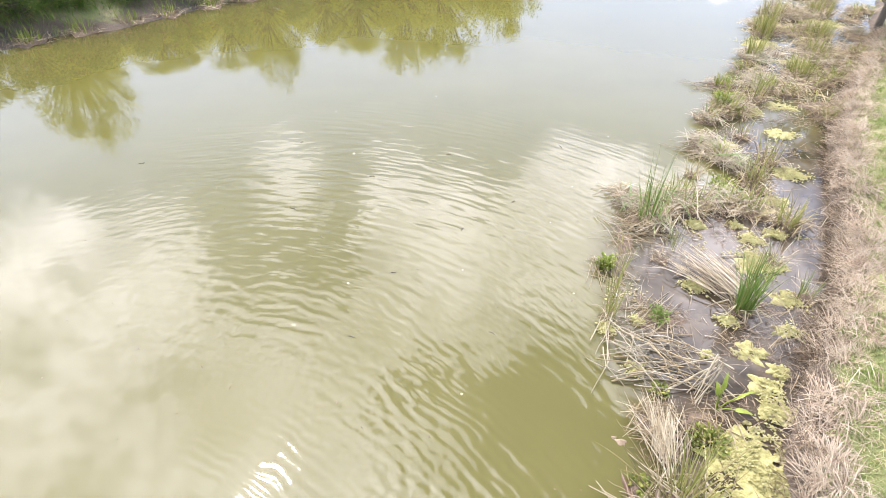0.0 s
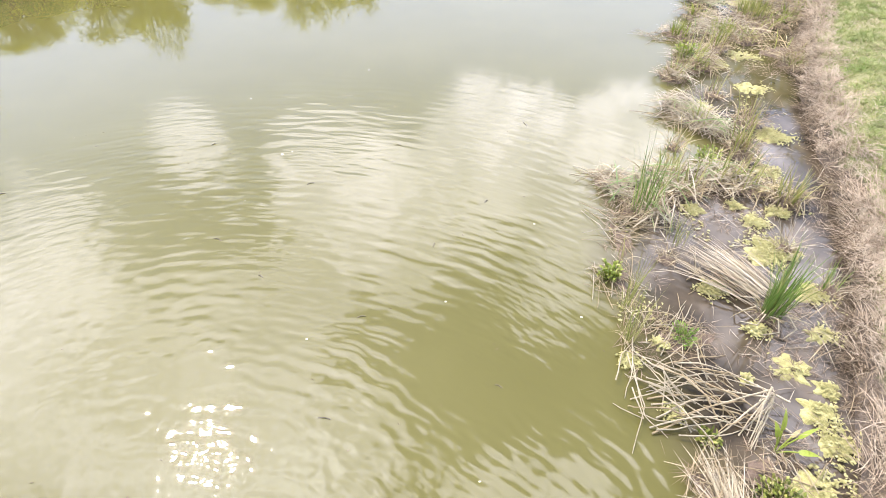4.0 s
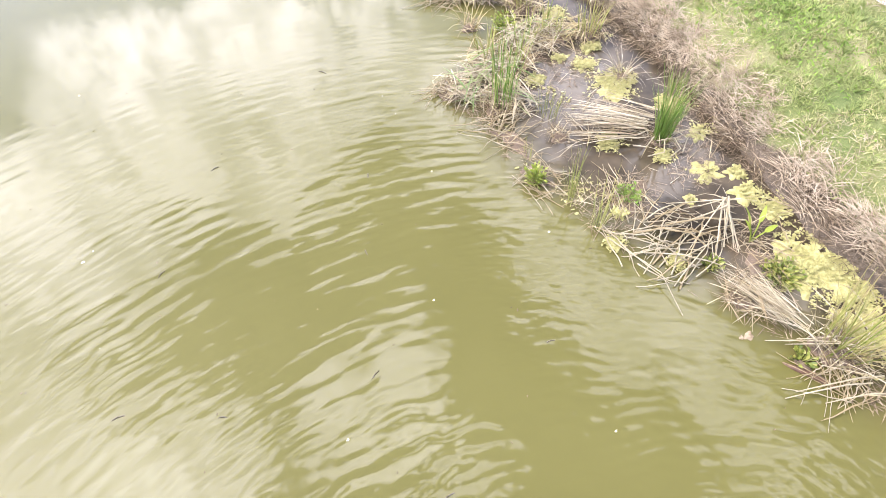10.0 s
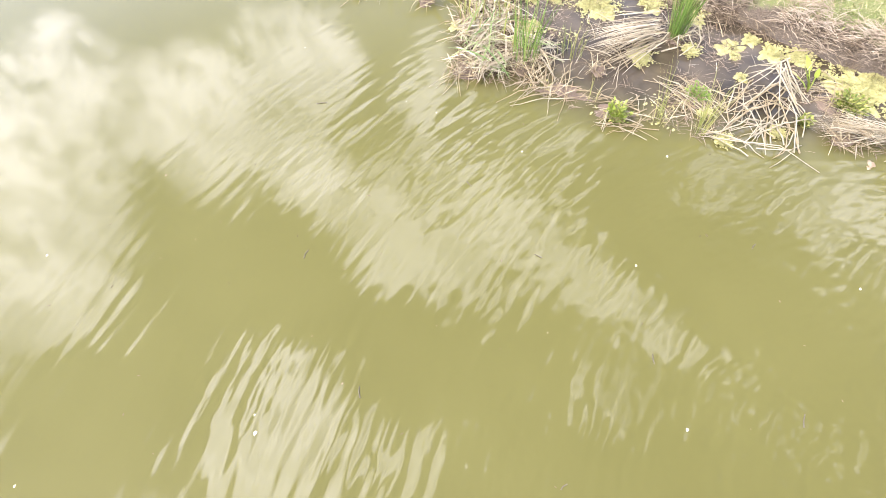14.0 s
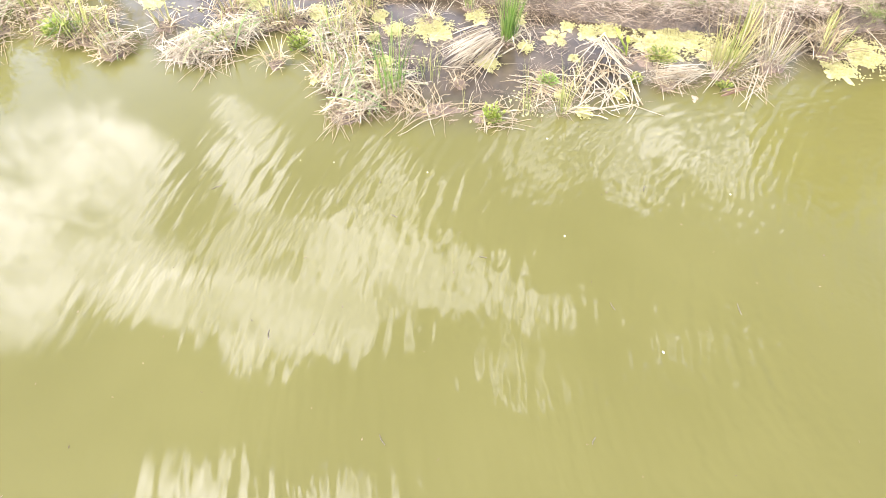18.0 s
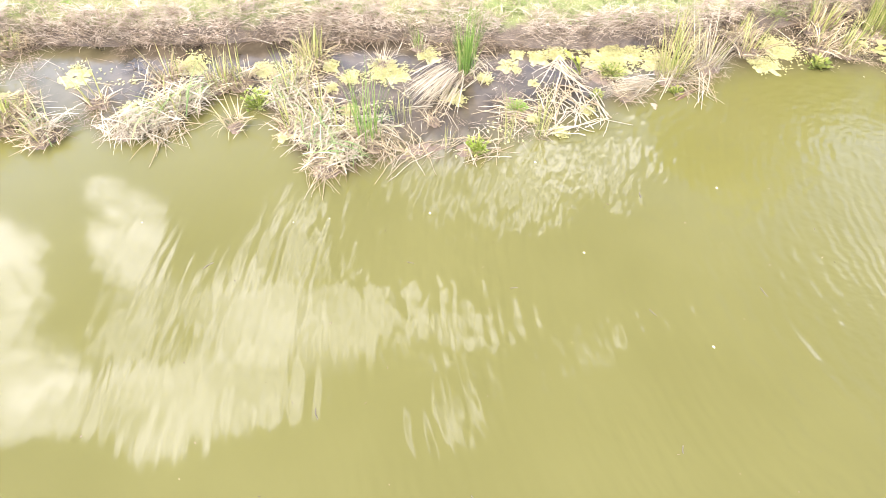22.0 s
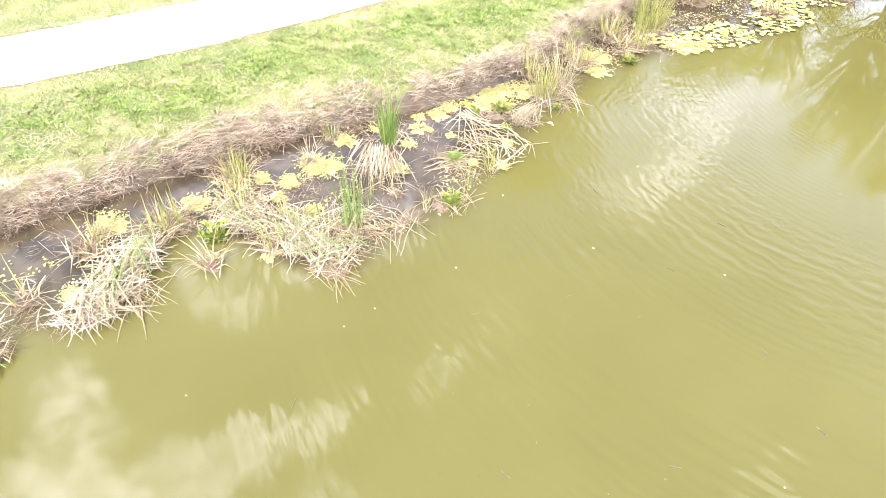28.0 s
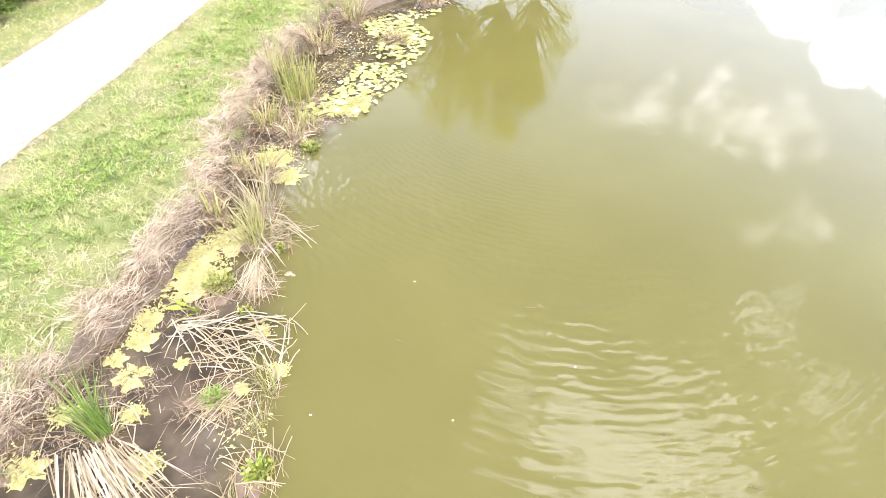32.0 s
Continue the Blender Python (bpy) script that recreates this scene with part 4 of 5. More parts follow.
# tangle of bent pale stalks
ob = thing("stalk_tangle", (2.95, 4.95, 0), "tangle of bent pale reed stalks lying in shallow water", "reed stalks")


def stalk(pts, r, parent, mat=M_PALE):
    pts = np.array(pts, float)
    fine = np.concatenate([np.linspace(a, b, 3, endpoint=False) for a, b in zip(pts[:-1], pts[1:])] + [pts[-1:]])
    fine[1:-1] += rng.normal(0, 0.006, (len(fine) - 2, 3))
    taper = np.linspace(1.15, 0.55, len(fine))[None] * r
    part("stalk", mesh_np("stalk", *tubes(fine[None], taper, 5), mat), parent)


apex = np.array([0.62, -0.12, 0.27])
for kk in range(13):
    a = radians(rng.uniform(-150, -20))
    e = apex + rng.normal(0, 0.06, 3)
    L = rng.uniform(0.4, 1.0)
    stalk([e, e + (L * math.sin(a), L * math.cos(a), -e[2] + 0.02)], rng.uniform(0.006, 0.011), ob)
for kk in range(5):
    e = apex + rng.normal(0, 0.05, 3)
    a = radians(rng.uniform(20, 160))
    stalk([e, e + (0.32 * math.sin(a), 0.32 * math.cos(a), -e[2] + 0.02)], 0.007, ob)
for kk in range(38):
    c = np.array([rng.uniform(-0.42, 0.45), rng.uniform(-0.3, 0.4), rng.uniform(0.03, 0.14)])
    a = radians(rng.choice([-75, 100, -40, 130]) + rng.normal(0, 22))
    L = rng.uniform(0.2, 0.5)
    u = np.array([math.sin(a), math.cos(a), 0]) * L
    b2 = a + radians(rng.uniform(-100, 100))
    kink = np.array([math.sin(b2), math.cos(b2), 0]) * rng.uniform(0.05, 0.22)
    stalk([c - u + (0, 0, -c[2] + 0.02), c + (0, 0, 0.05), c + u, c + u + kink + (0, 0, -c[2] + 0.015)], rng.uniform(0.005, 0.01), ob, M_PALE if kk % 3 else M_DRY)
for x0, y0, x1, y1, x2, y2 in ((2.37, 5.53, 2.34, 4.84, 2.1, 4.4), (2.4, 5.4, 2.3, 4.75, 2.5, 4.55), (2.3, 5.1, 2.28, 4.7, 2.06, 4.95), (2.6, 4.55, 3.0, 4.5, 3.35, 4.62), (2.4, 4.62, 2.9, 4.62, 3.3, 4.75), (2.15, 5.2, 2.3, 5.5, 2.5, 5.7), (2.5, 5.75, 2.35, 5.3, 2.2, 5.0)):
    stalk([(x0 - 2.95, y0 - 4.95, 0.05), (x1 - 2.95, y1 - 4.95, 0.1), (x2 - 2.95, y2 - 4.95, 0.01)], 0.007, ob)

# loose straws lying on the water and over the reeds
for x, y, n_straws, r, az, label in ((2.8, 7.6, 26, 0.4, -70, "loose brown straws on the mud"), (2.55, 6.7, 30, 0.3, -30, "dead straws at the edge of the shallows"), (3.1, 5.75, 44, 0.32, 60, "loose straw litter on a mud bar"), (3.3, 7.75, 24, 0.3, 80, "loose straws beside the reed heap"), (4.0, 6.9, 16, 0.4, 60, "a few long straws over the shallows"), (2.45, 2.95, 30, 0.25, -100, "long pale straws trailing into the water"), (4.6, 10.5, 40, 0.3, -60, "long bleached straws lying on the water"), (4.0, 8.6, 40, 0.35, -60, "scattered straws among the reeds"), (5.6, 13.9, 30, 0.4, -80, "dark straws at the reed point"), (3.6, 4.2, 22, 0.3, -40, "broken straws in the mud"), (2.95, 8.8, 24, 0.2, -60, "straws reaching over open water")):
    ob = thing("straw_litter", (x, y, 0), label, "straw", "straw litter")
    for kk in range(n_straws):
        a, s = rng.uniform(0, 2 * np.pi), r * math.sqrt(rng.random())
        c = np.array([s * math.cos(a), s * math.sin(a), rng.uniform(0.02, 0.1)])
        d = radians(az + rng.normal(0, 45))
        u = np.array([math.sin(d), math.cos(d), 0]) * rng.uniform(0.12, 0.42)
        stalk([c - u + (0, 0, -c[2] * 0.7), c, c + u + (0, 0, 0.012 - c[2])], rng.uniform(0.003, 0.007), ob, M_DRY if kk % 3 else M_PALE)

# small scraps strewn through the shallows


def marsh(x, y):
    f = x - np.interp(y, REED_Y, REED_X)
    return (f > 0.05) & (shore(x, y) < 0.1) & (ripple(x, y, 3.2, 31) + 0.5 * ripple(x, y, 11.0, 32) > np.where(y > 11, 0.25, 0.03)) & (y > -6.2)


x, y = scatter(150000, -2, 12, -6, 18, marsh)
N = len(x)
stuff("marsh_litter", [ribbons(np.stack([x, y, rng.uniform(0.002, 0.03, N)], -1), rng.uniform(0, 360, N), rng.uniform(0.03, 0.22, N), rng.uniform(0.004, 0.012, N), rng.uniform(75, 90, N), rng.uniform(88, 100, N), 2, 0.003)], M_THATCH, "brown bits of reed and leaf strewn in the shallows", "litter")
x, y = scatter(5200, -2, 12, -6, 18, lambda x, y: marsh(x, y) | ((x - np.interp(y, REED_Y, REED_X) > 0.3) & (shore(x, y) < 0.05) & (rng.random(len(x)) < 0.5)))
N = len(x)
stuff("loose_straws", [ribbons(np.stack([x, y, rng.uniform(0.01, 0.06, N)], -1), rng.uniform(0, 360, N), rng.uniform(0.15, 0.6, N), rng.uniform(0.006, 0.013, N), rng.uniform(78, 92, N), rng.uniform(88, 98, N), 2, 0.008)], M_PALE, "single bleached straws lying across the shallows", "straw")
x, y = scatter(60000, -2, 12, -6, 18, lambda x, y: (x - np.interp(y, REED_Y, REED_X) > 0.1) & (shore(x, y) < 0.05) & (ripple(x, y, 2.6, 35) + 0.4 * ripple(x, y, 12.0, 37) > 0.32))
N = len(x)
stuff("algae_scraps", [ribbons(np.stack([x, y, rng.uniform(0.004, 0.02, N)], -1), rng.uniform(0, 360, N), rng.uniform(0.02, 0.07, N), rng.uniform(0.02, 0.05, N), rng.uniform(80, 92, N), rng.uniform(85, 100, N), 2, 0.004)], M_ALGAE, "scraps of yellow green algae between the reeds", "algae")
x, y = scatter(9000, 0, 12, -6, 18, lambda x, y: marsh(x, y) & (ripple(x, y, 2.0, 36) > 0.1))
N = len(x)
stuff("reed_stubble", [ribbons(np.stack([x, y, np.zeros(N)], -1), rng.uniform(0, 360, N), rng.uniform(0.1, 0.4, N), rng.uniform(0.006, 0.012, N), rng.uniform(10, 60, N), rng.uniform(60, 120, N), 3, 0.01)], M_DRY, "broken dead reed stubble in the shallows", "reeds")

# ---- mud bars, algae and small water plants ----
for x, y, rx, ry, label in ((3.1, 5.75, 0.42, 0.3, "low brown mud bar with litter"), (2.62, 6.75, 0.2, 0.4, "narrow mud bar at the edge of open water"), (2.85, 7.4, 0.2, 0.45, "reddish mud bar along the open water"), (3.3, 4.15, 0.3, 0.2, "low bar of brown silt"), (3.2, 8.75, 0.35, 0.18, "reddish root raft at the reed point"), (2.42, 3.2, 0.09, 0.26, "reddish wet root mat")):
    ob = tagged(new("mud_bar", mesh_np("mud_bar", *lump(0, 0, rx, ry, 0.055, -0.035, 6, 24, 0.45, x * 5), M_ROOT, True)), label, "mud", "mud bars")
    ob.location = (x, y, 0)

MATS = [(4.95, 6.35, 0.24), (4.72, 5.7, 0.2), (4.42, 5.0, 0.2), (4.15, 4.4, 0.24), (4.0, 3.35, 0.38), (4.77, 8.07, 0.17), (4.88, 7.73, 0.22), (4.8, 7.12, 0.42), (3.74, 6.5, 0.26), (4.16, 5.27, 0.3), (3.62, 3.75, 0.5), (3.95, 3.72, 0.35), (3.75, 3.3, 0.4), (3.3, 2.95, 0.42), (3.59, 5.18, 0.13), (2.81, 5.66, 0.13), (2.38, 5.46, 0.13), (2.67, 4.81, 0.14), (4.1, 8.0, 0.2), (2.8, 0.85, 0.42), (2.5, 1.45, 0.32), (1.5, -0.75, 0.4), (1.2, -1.1, 0.3), (4.0, 5.82, 0.16), (7.06, 13.0, 0.4), (7.05, 15.0, 0.5), (9.6, 18.6, 0.8), (10.4, 19.7, 0.8), (8.6, 16.0, 0.6), (8.0, 17.4, 0.6), (9.4, 17.4, 0.5), (7.6, 14.4, 0.4), (8.8, 19.2, 0.7), (6.3, 12.6, 0.35), (9.9, 16.9, 0.5), (6.2, 9.9, 0.35), (5.6, 8.9, 0.25), (3.9, 9.0, 0.2), (5.35, 10.9, 0.2), (6.6, 11.6, 0.35), (3.75, 4.0, 0.3), (4.15, 4.75, 0.26), (5.3, 7.9, 0.2)]
for x, y, r in MATS:
    sec, rings = 48, 9
    a = np.arange(sec) * 2 * np.pi / sec
    rim = 0.76 + 0.6 * ripple(2.2 * np.cos(a) + x, 2.2 * np.sin(a) + y, 2.6, 21) + 0.3 * ripple(6 * np.cos(a) + x, 6 * np.sin(a) + y, 3.0, 22)
    rows = []
    for kk in range(rings):
        f = 1 - kk / rings * 0.98
        px, py = r * f * rim * np.cos(a), r * f * rim * np.sin(a) * 0.85
        rows.append(np.stack([px, py, -0.012 + 0.03 * min(1, 3.5 * (1 - f)) + (0.022 * ripple(px + x, py + y, 30.0, 23) if kk else 0 * a)], -1))
    ii = np.arange(rings - 1)[:, None] * sec + np.arange(sec)[None, :]
    jj = np.arange(rings - 1)[:, None] * sec + (np.arange(sec)[None, :] + 1) % sec
    sheet_mesh = (np.concatenate(rows), np.stack([ii, jj, jj + sec, ii + sec], -1).reshape(-1, 4))
    ob = tagged(new("algae_mat", mesh_np("algae_mat", *sheet_mesh, M_ALGAE, True)), "yellow green algae mat floating among the reeds" if r > 0.2 else "small patch of floating yellow algae", "algae", "algae mats")
    ob.location = (x, y, 0)


p = []
for x, y, r in MATS:
    k = int(3600 * r * (0.4 + r))
    q = np.stack([x + r * rng.normal(0, 0.5, k), y + r * 0.85 * rng.normal(0, 0.5, k)], -1)
    p.append(q[ripple(q[:, 0], q[:, 1], 9.0, 24) + 0.5 * ripple(q[:, 0], q[:, 1], 26.0, 25) > 0.55 * np.hypot(q[:, 0] - x, q[:, 1] - y) / r - 0.35])
p = np.concatenate(p)
N = len(p)
stuff("algae_fringe", [ribbons(np.concatenate([p, rng.uniform(0.008, 0.05, (N, 1))], 1), rng.uniform(0, 360, N), rng.uniform(0.015, 0.05, N), rng.uniform(0.015, 0.04, N), rng.uniform(60, 95, N), rng.uniform(80, 110, N), 2, 0.004)], M_ALGAE, "frilly lobes of yellow green algae round the mats", "algae")


def pad_zone(x, y):
    f = x - np.interp(y, REED_Y, REED_X)
    return (f > -0.1) & (f < 1.25 + 0.3 * ripple(x, y, 1.5, 52)) & (shore(x, y) < -0.2) & (ripple(x, y, 1.6, 53) > -0.6)


x, y = scatter(2900, -2.5, 3.0, -5.6, -0.5, pad_zone)
N = len(x)
stuff("floating_pads", [ribbons(np.stack([x, y, rng.uniform(0.01, 0.06, N)], -1), rng.uniform(0, 360, N), rng.uniform(0.08, 0.2, N), rng.uniform(0.08, 0.17, N), rng.uniform(72, 92, N), rng.uniform(84, 108, N), 4, 0.006, 0.2)], M_PAD, "pale yellow green leaves floating close together", "water plant")


def leaf_plant(x, y, r, count, label, mat=M_LEAF, size=0.07, height=0.12):
    ob = thing("water_plant", (x, y, 0), label, "water plant", "water plants")
    a, s = rng.uniform(0, 360, count), r * np.sqrt(rng.random(count))
    p = np.stack([s * np.sin(np.radians(a)), s * np.cos(np.radians(a)), rng.uniform(0.01, height, count)], -1)
    part("foliage", mesh_np("foliage", *ribbons(p, a + rng.normal(0, 50, count), size * rng.uniform(0.7, 1.3, count), size * 0.7, rng.uniform(10, 60, count), rng.uniform(60, 110, count), 3), mat), ob)
    st = np.stack([p * (0.4, 0.4, 0), p * (0.7, 0.7, 0.6), p], 1)
    part("stem_tuft", mesh_np("stem_tuft", *tubes(st, np.full(count, 0.004), 3), mat), ob)


leaf_plant(2.5, 6.72, 0.15, 110, "leafy yellow green plant at the edge of open water", M_LIME, 0.045, 0.2)
leaf_plant(2.88, 4.5, 0.11, 70, "small cluster of round green leaves", M_LEAF, 0.042, 0.1)
leaf_plant(3.3, 3.9, 0.22, 150, "leafy green water plant against algae", M_LEAF, 0.042, 0.1)
leaf_plant(2.48, 3.3, 0.12, 40, "little yellow green plant under the reeds", M_LEAF, 0.05, 0.07)
leaf_plant(3.1, 5.75, 0.16, 90, "low bright green herb on a mud bar", M_CLOVER, 0.035, 0.12)
leaf_plant(2.15, 0.65, 0.2, 80, "green floating plant off the algae", M_LEAF, 0.065, 0.1)
leaf_plant(4.75, 9.2, 0.2, 90, "lime green leaves among reeds", M_LIME, 0.06, 0.2)
leaf_plant(5.7, 12.9, 0.2, 120, "lime green herb on a reed heap", M_LIME, 0.07, 0.3)

# arrowhead with broad yellow green leaves
ob = thing("arrowhead_plant", (3.5, 4.36, 0), "arrowhead plant with broad yellow green leaves", "water plant")
for az, th, L, dead in ((20, 30, 0.4, 0), (75, 48, 0.42, 0), (110, 60, 0.33, 0), (-10, 22, 0.3, 0), (60, 80, 0.4, 1)):
    a, t2 = radians(az), radians(th)
    tip = np.array([math.sin(a) * math.sin(t2), math.cos(a) * math.sin(t2), math.cos(t2)]) * L * 0.62
    lf = part("leaf", mesh_np("leaf", *ribbons([tip], az, L * 0.55, 0.066 if not dead else 0.04, th, th + 45, 6, 0.015), M_LIME if not dead else M_STRAW), ob)
    part("stem", mesh_np("stem", *tubes([[(0, 0, -0.02), tip * 0.5 + (0, 0, 0.02), tip]], [0.008], 5), M_LIME), lf)

# ---- things adrift ----
ob = tagged(new("sunken_root", mesh_np("sunken_root", *tubes([[(2.3, 3.55, -0.04), (2.36, 3.3, 0.0), (2.42, 3.05, 0.005), (2.47, 2.75, -0.04)]], [[0.012, 0.03, 0.028, 0.008]], 8), M_LOG, True)), "reddish brown waterlogged root beside the reeds", "root")
ob = tagged(new("pale_litter", mesh_np("pale_litter", *join(lump(2.37, 3.8, 0.07, 0.05, 0.03, -0.012), lump(2.3, 3.84, 0.04, 0.03, 0.025, -0.012)), M_FLESH, True)), "pale soggy litter floating off the reeds", "litter")
for x, y in ((2.0, 6.1), (2.14, 8.93), (-2.4, 8.42), (1.72, 7.78), (-2.05, 9.59), (-1.9, 9.66), (2.26, 9.35), (0.4, 6.4), (-1.2, 5.9), (3.0, 11.0), (-0.8, 12.5), (0.6, 4.2), (-2.9, 11.4), (1.6, 0.2)):
    s = rng.uniform(0.009, 0.018) * (1.9 if (x, y) == (-2.05, 9.59) else 1)
    ob = tagged(new("floating_petal", mesh_np("floating_petal", *lump(0, 0, s, s * 0.7, 0.008, -0.002, 3, 9, 0.4, x), M_PETAL, True)), "tiny pale petal floating on the pond", "petal", "floating petals")
    ob.location = (x, y, 0.0)
for x, y, az, L in ((-5.94, 8.67, 60, 0.12), (-2.6, 7.6, 110, 0.1), (-0.6, 6.2, 80, 0.09), (0.3, 7.4, 20, 0.08), (-1.5, 8.8, 70, 0.1), (0.9, 5.2, 120, 0.08), (-0.2, 9.8, 95, 0.1), (-1.9, 6.9, 130, 0.07), (1.1, 8.3, 40, 0.08), (-0.9, 4.9, 100, 0.12), (2.0, 10.4, 160, 0.12), (-3.2, 9.9, 60, 0.07)):
    a, L = radians(az), L * 0.55
    ob = tagged(new("floating_twig", mesh_np("floating_twig", *tubes([[(-L * math.sin(a), -L * math.cos(a), 0.0), (0, 0.01, 0.008), (L * math.sin(a), L * math.cos(a), 0.0)]], [0.005], 5), M_BARK)), "small dark twig floating on the pond", "twig", "floating twigs")
    ob.location = (x, y, 0.0)

r3 = np.random.default_rng(23)
k = 90
at = np.stack([r3.uniform(-6.5, 2.2, k), r3.uniform(3.0, 12.5, k), np.full(k, 0.002)], -1)
stuff("leaf_specks", [ribbons(at, r3.uniform(0, 360, k), r3.uniform(0.012, 0.04, k), r3.uniform(0.008, 0.018, k), r3.uniform(80, 90, k), r3.uniform(86, 94, k), 2, 0.002)], M_ROT, "tiny brown specks of leaf drifting on the pond", "litter")

# ---- trees and shrubs ----


def crown_mesh(name, seed, leaves, mat, size, flat):
    """Leaf clusters round the ends of limbs, in a unit space 1 high."""
    r = np.random.default_rng(seed)
    tips = []
    for _ in range(70):
        a, h = r.uniform(0, 360), r.uniform(0.28, 0.98)
        reach = 0.52 * math.sqrt(r.random()) * math.sqrt(max(0.02, 1 - ((h - 0.58) / 0.44) ** 2))
        tips.append((reach * math.sin(radians(a)), reach * math.cos(radians(a)), h))
    tips = np.array(tips)
    c = np.repeat(tips, leaves, 0)
    c = c + r.normal(0, 1, c.shape) * (0.05, 0.05, 0.04 * flat)
    N = len(c)
    v, q = ribbons(c, r.uniform(0, 360, N), size * r.uniform(0.6, 1.3, N), size * 0.55, r.uniform(20, 110, N), r.uniform(60, 150, N), 1, None, 1.5)
    return mesh_np(name, v, q, mat), tips


def wood_mesh(name, tips):
    lines = [[(0, 0, -0.03), (0.01, 0.0, 0.15), (-0.01, 0.012, 0.35), (0.012, 0.0, 0.6), (0, 0, 0.85)]]
    rad = [[0.03, 0.024, 0.02, 0.013, 0.005]]
    for i, t in enumerate(tips):
        z = 0.2 + 0.5 * (t[2] - 0.35)
        b = np.array([0, 0, z])
        lines.append([b, b * 0.6 + t * 0.4 + (0, 0, -0.02), b * 0.35 + t * 0.65, b * 0.15 + t * 0.85, t])
        rad.append([0.012, 0.009, 0.006, 0.004, 0.002])
    return mesh_np(name, *tubes(lines, np.array(rad), 6), M_BARK, True)


KITS = []
for s in range(4):
    crown, tips = crown_mesh("crown", 40 + s, 210, M_CROWN, 0.034, 1.2)
    KITS.append((crown, wood_mesh("trunk", tips)))


def tree(x, y, h, wide, kit, turn, label):
    ob = thing("tree", (x, y, float(ground(np.array(x), np.array(y)))), label, "tree", "trees")
    ob.rotation_euler[2] = radians(turn)
    ob.scale = (h * wide, h * wide, h)
    part("trunk", KITS[kit][1], ob)
    part("crown", KITS[kit][0], ob)


for k, (x, y, h, wide) in enumerate(((-19.4, 23.5, 7.3, 0.62), (-17.8, 25.3, 3.6, 1.1), (-15.5, 28.6, 4.1, 1.1), (-12.7, 30.7, 6.7, 0.65), (-10.0, 34.5, 5.4, 1.0), (-6.2, 37.2, 7.7, 0.7), (-4.1, 41.1, 8.6, 0.75), (-28.6, 17.5, 8.0, 0.9), (-0.0, 46.4, 8.2, 0.7), (-31.3, 12.8, 5.2, 1.0), (-14.3, 32.6, 4.5, 1.0), (-8.4, 38.3, 4.6, 1.0), (-20.0, 29.0, 4.6, 1.1))):
    tree(x, y, h, wide, k % 4, 70 * k, "small broadleaf tree on the far bank")
for k, (x, y, h, wide) in enumerate(((7.5, -7.8, 10.0, 0.5), (9.4, -8.6, 10.6, 0.55), (11.6, 18.6, 4.6, 0.8), (13.8, 16.4, 4.8, 0.8), (3.2, -13.0, 5.2, 0.9), (0.4, -13.6, 4.8, 0.9), (-2.4, -11.9, 6.2, 0.6), (-4.4, -11.7, 6.8, 0.6), (-5.9, -12.2, 6.0, 0.6), (6.4, -11.2, 6.0, 0.8))):
    tree(x, y, h, wide, (k + 1) % 4, 50 * k + 20, "broadleaf tree standing behind the pond bank")

for k in range(15):
    f = k / 14
    x, y = -17.5 + 17.0 * f + 0.5 * math.sin(5.0 * k), 13.6 + 19.5 * f + 0.8 * math.cos(3.0 * k)
    tree(x, y, 1.5 + 1.7 * f + 0.4 * math.sin(2.3 * k), 1.2, k % 4, 110 * k, "low spreading bush tree behind the far shore")

crown, tips = crown_mesh("foliage", 77, 100, M_SHRUB, 0.07, 1.6)
wood = wood_mesh("branches", tips)


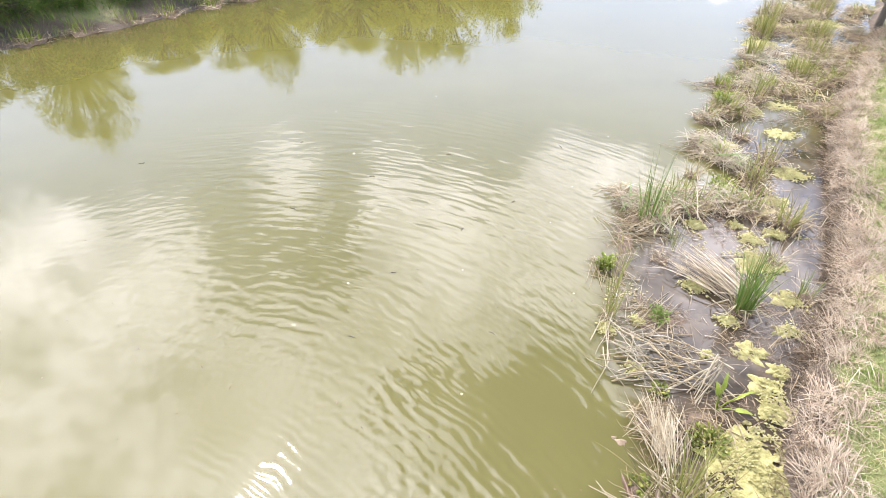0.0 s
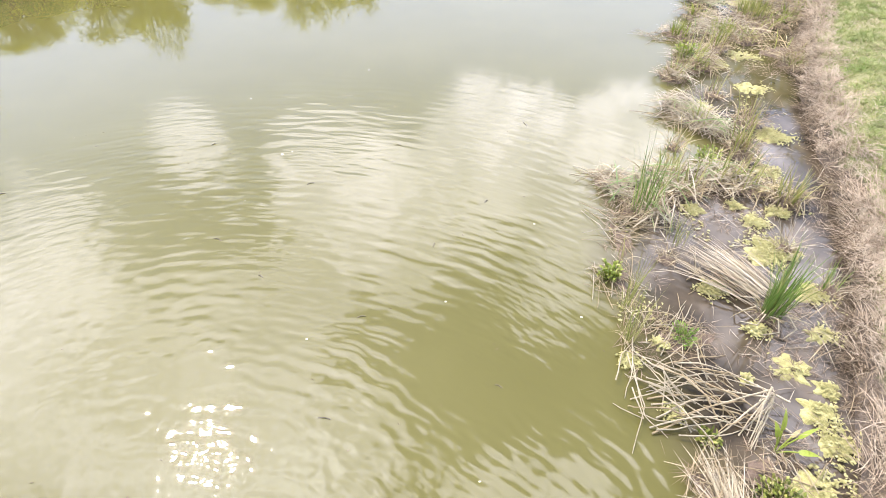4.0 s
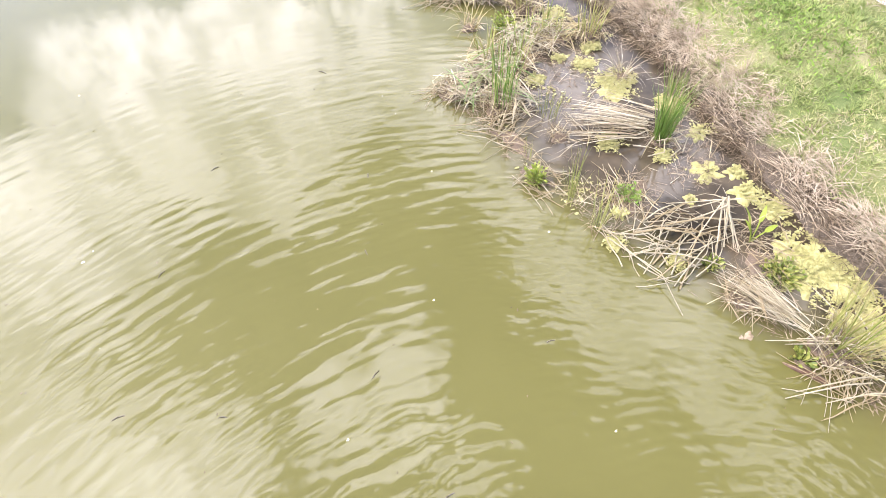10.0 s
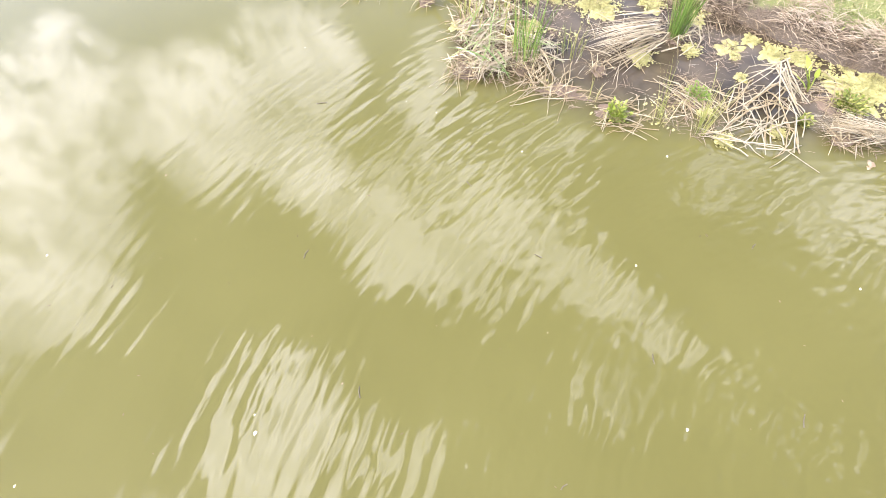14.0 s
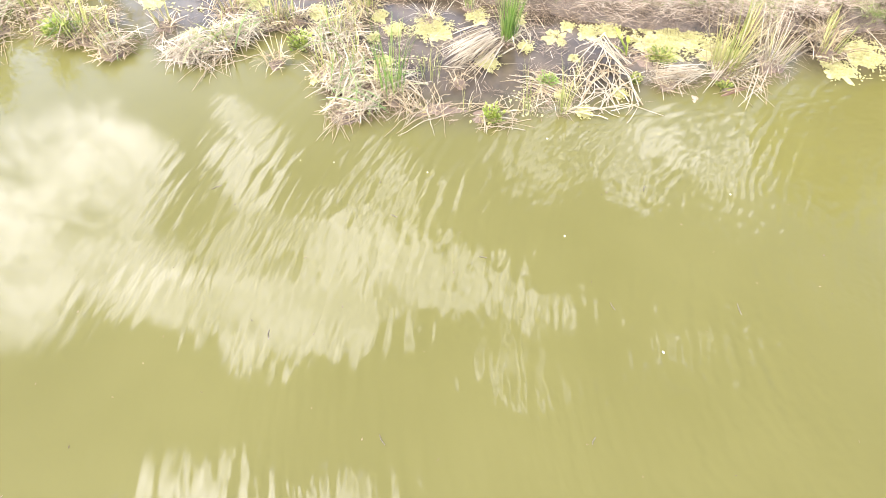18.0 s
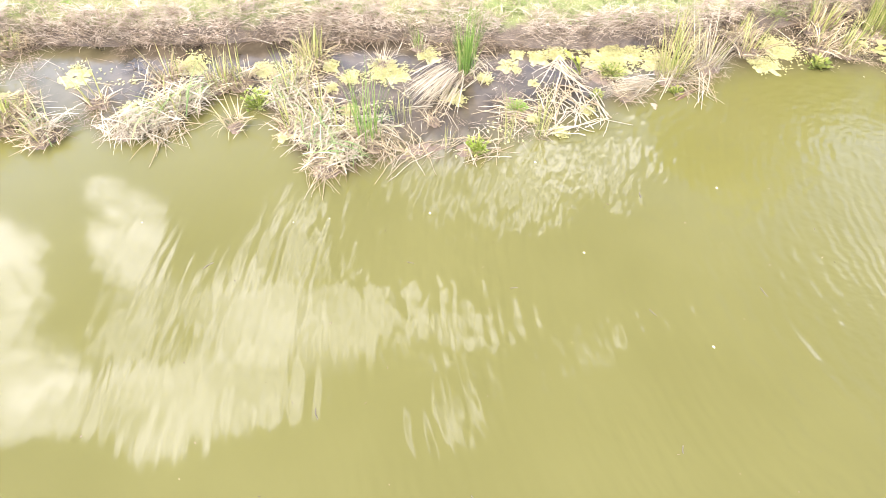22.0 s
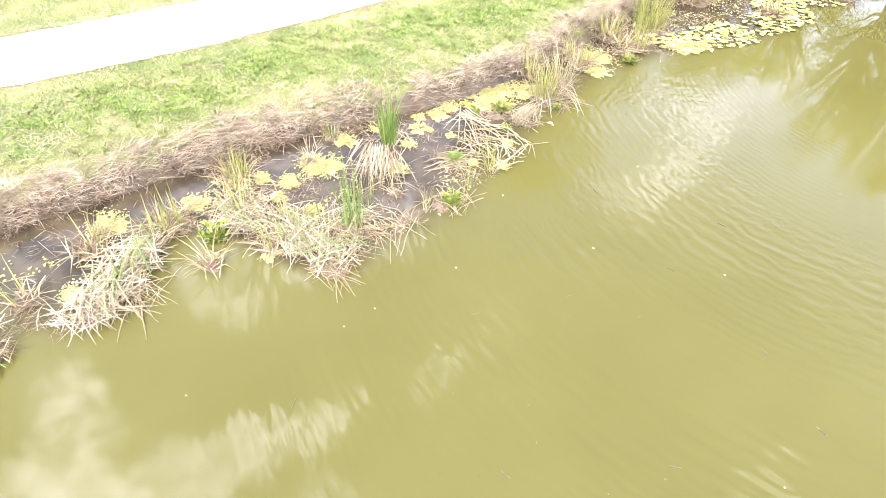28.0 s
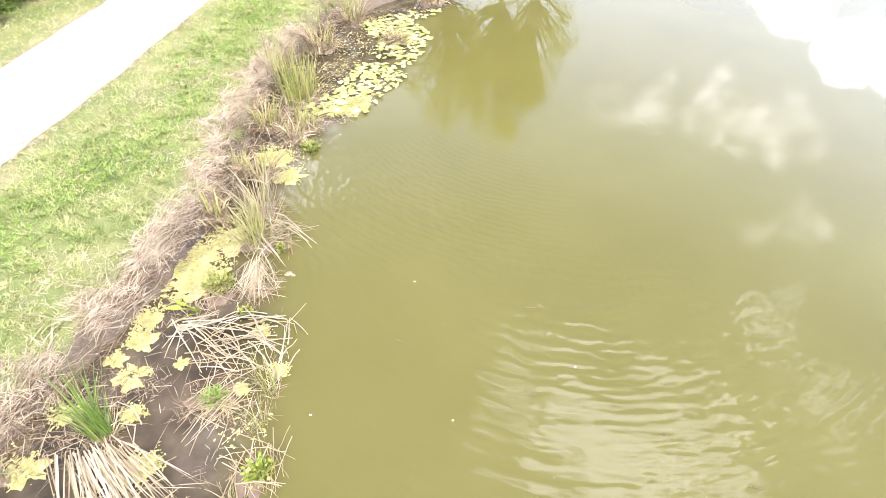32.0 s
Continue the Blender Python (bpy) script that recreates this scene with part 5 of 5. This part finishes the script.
def shrub(x, y, h, wide, turn, label):
    ob = thing("shrub", (x, y, float(ground(np.array(x), np.array(y))) - 0.3 * h), label, "shrub", "shrubs")
    ob.rotation_euler[2] = radians(turn)
    ob.scale = (h * wide, h * wide, h * 1.2)
    part("branches", wood, ob)
    part("foliage", crown, ob)


for k, (x, y, h, wide) in enumerate(((-14.2, 14.2, 1.3, 1.3), (-13.4, 15.4, 1.2, 1.4), (-12.4, 16.6, 1.0, 1.4), (-11.4, 17.6, 0.9, 1.4), (-10.4, 18.8, 0.9, 1.4), (-9.2, 20.4, 1.0, 1.4), (-7.6, 22.2, 0.9, 1.4), (-15.4, 13.2, 1.5, 1.2), (-5.6, 24.6, 1.0, 1.4), (-16.8, 11.6, 1.4, 1.3))):
    shrub(x, y, h, wide, 80 * k, "dark green shrub on the far bank")
for k, (x, y, h, wide) in enumerate(((9.6, -4.0, 1.6, 1.2), (9.4, -5.2, 1.5, 1.2), (10.6, -2.6, 1.5, 1.2), (11.2, -0.8, 1.4, 1.2), (12.0, 1.0, 1.4, 1.2), (12.9, 3.0, 1.4, 1.2), (9.0, -6.6, 1.6, 1.2), (13.8, 5.0, 1.4, 1.2), (14.6, 7.0, 1.4, 1.2), (15.4, 9.0, 1.4, 1.2))):
    shrub(x, y, h, wide, 60 * k, "green shrub behind the gravel path")
x, y = scatter(60000, -24, 0, 8, 30, lambda x, y: (shore(x, y) > -0.1) & (shore(x, y) < 3.0))
N = len(x)
stuff("far_bank_grass", [ribbons(spread(x, y), rng.uniform(0, 360, N), rng.uniform(0.15, 0.5, N), rng.uniform(0.015, 0.03, N), rng.uniform(0, 40, N), rng.uniform(40, 100, N), 2)], M_SHRUB, "dark rough growth on the far bank", "grass")
for x, y in ((-12.7, 14.6), (-11.8, 15.7), (-11.0, 16.7), (-10.2, 17.6), (-9.3, 18.7), (-8.5, 19.7), (-13.5, 13.5)):
    clump("far_reeds", x, y, 0.5, "brown reed litter and herbs along the far shore", (40, 0.5), (50, 0.5), (80, 0.7), 140, (M_LIME, M_DRY, M_DRY), 0.022, True, "far reeds")
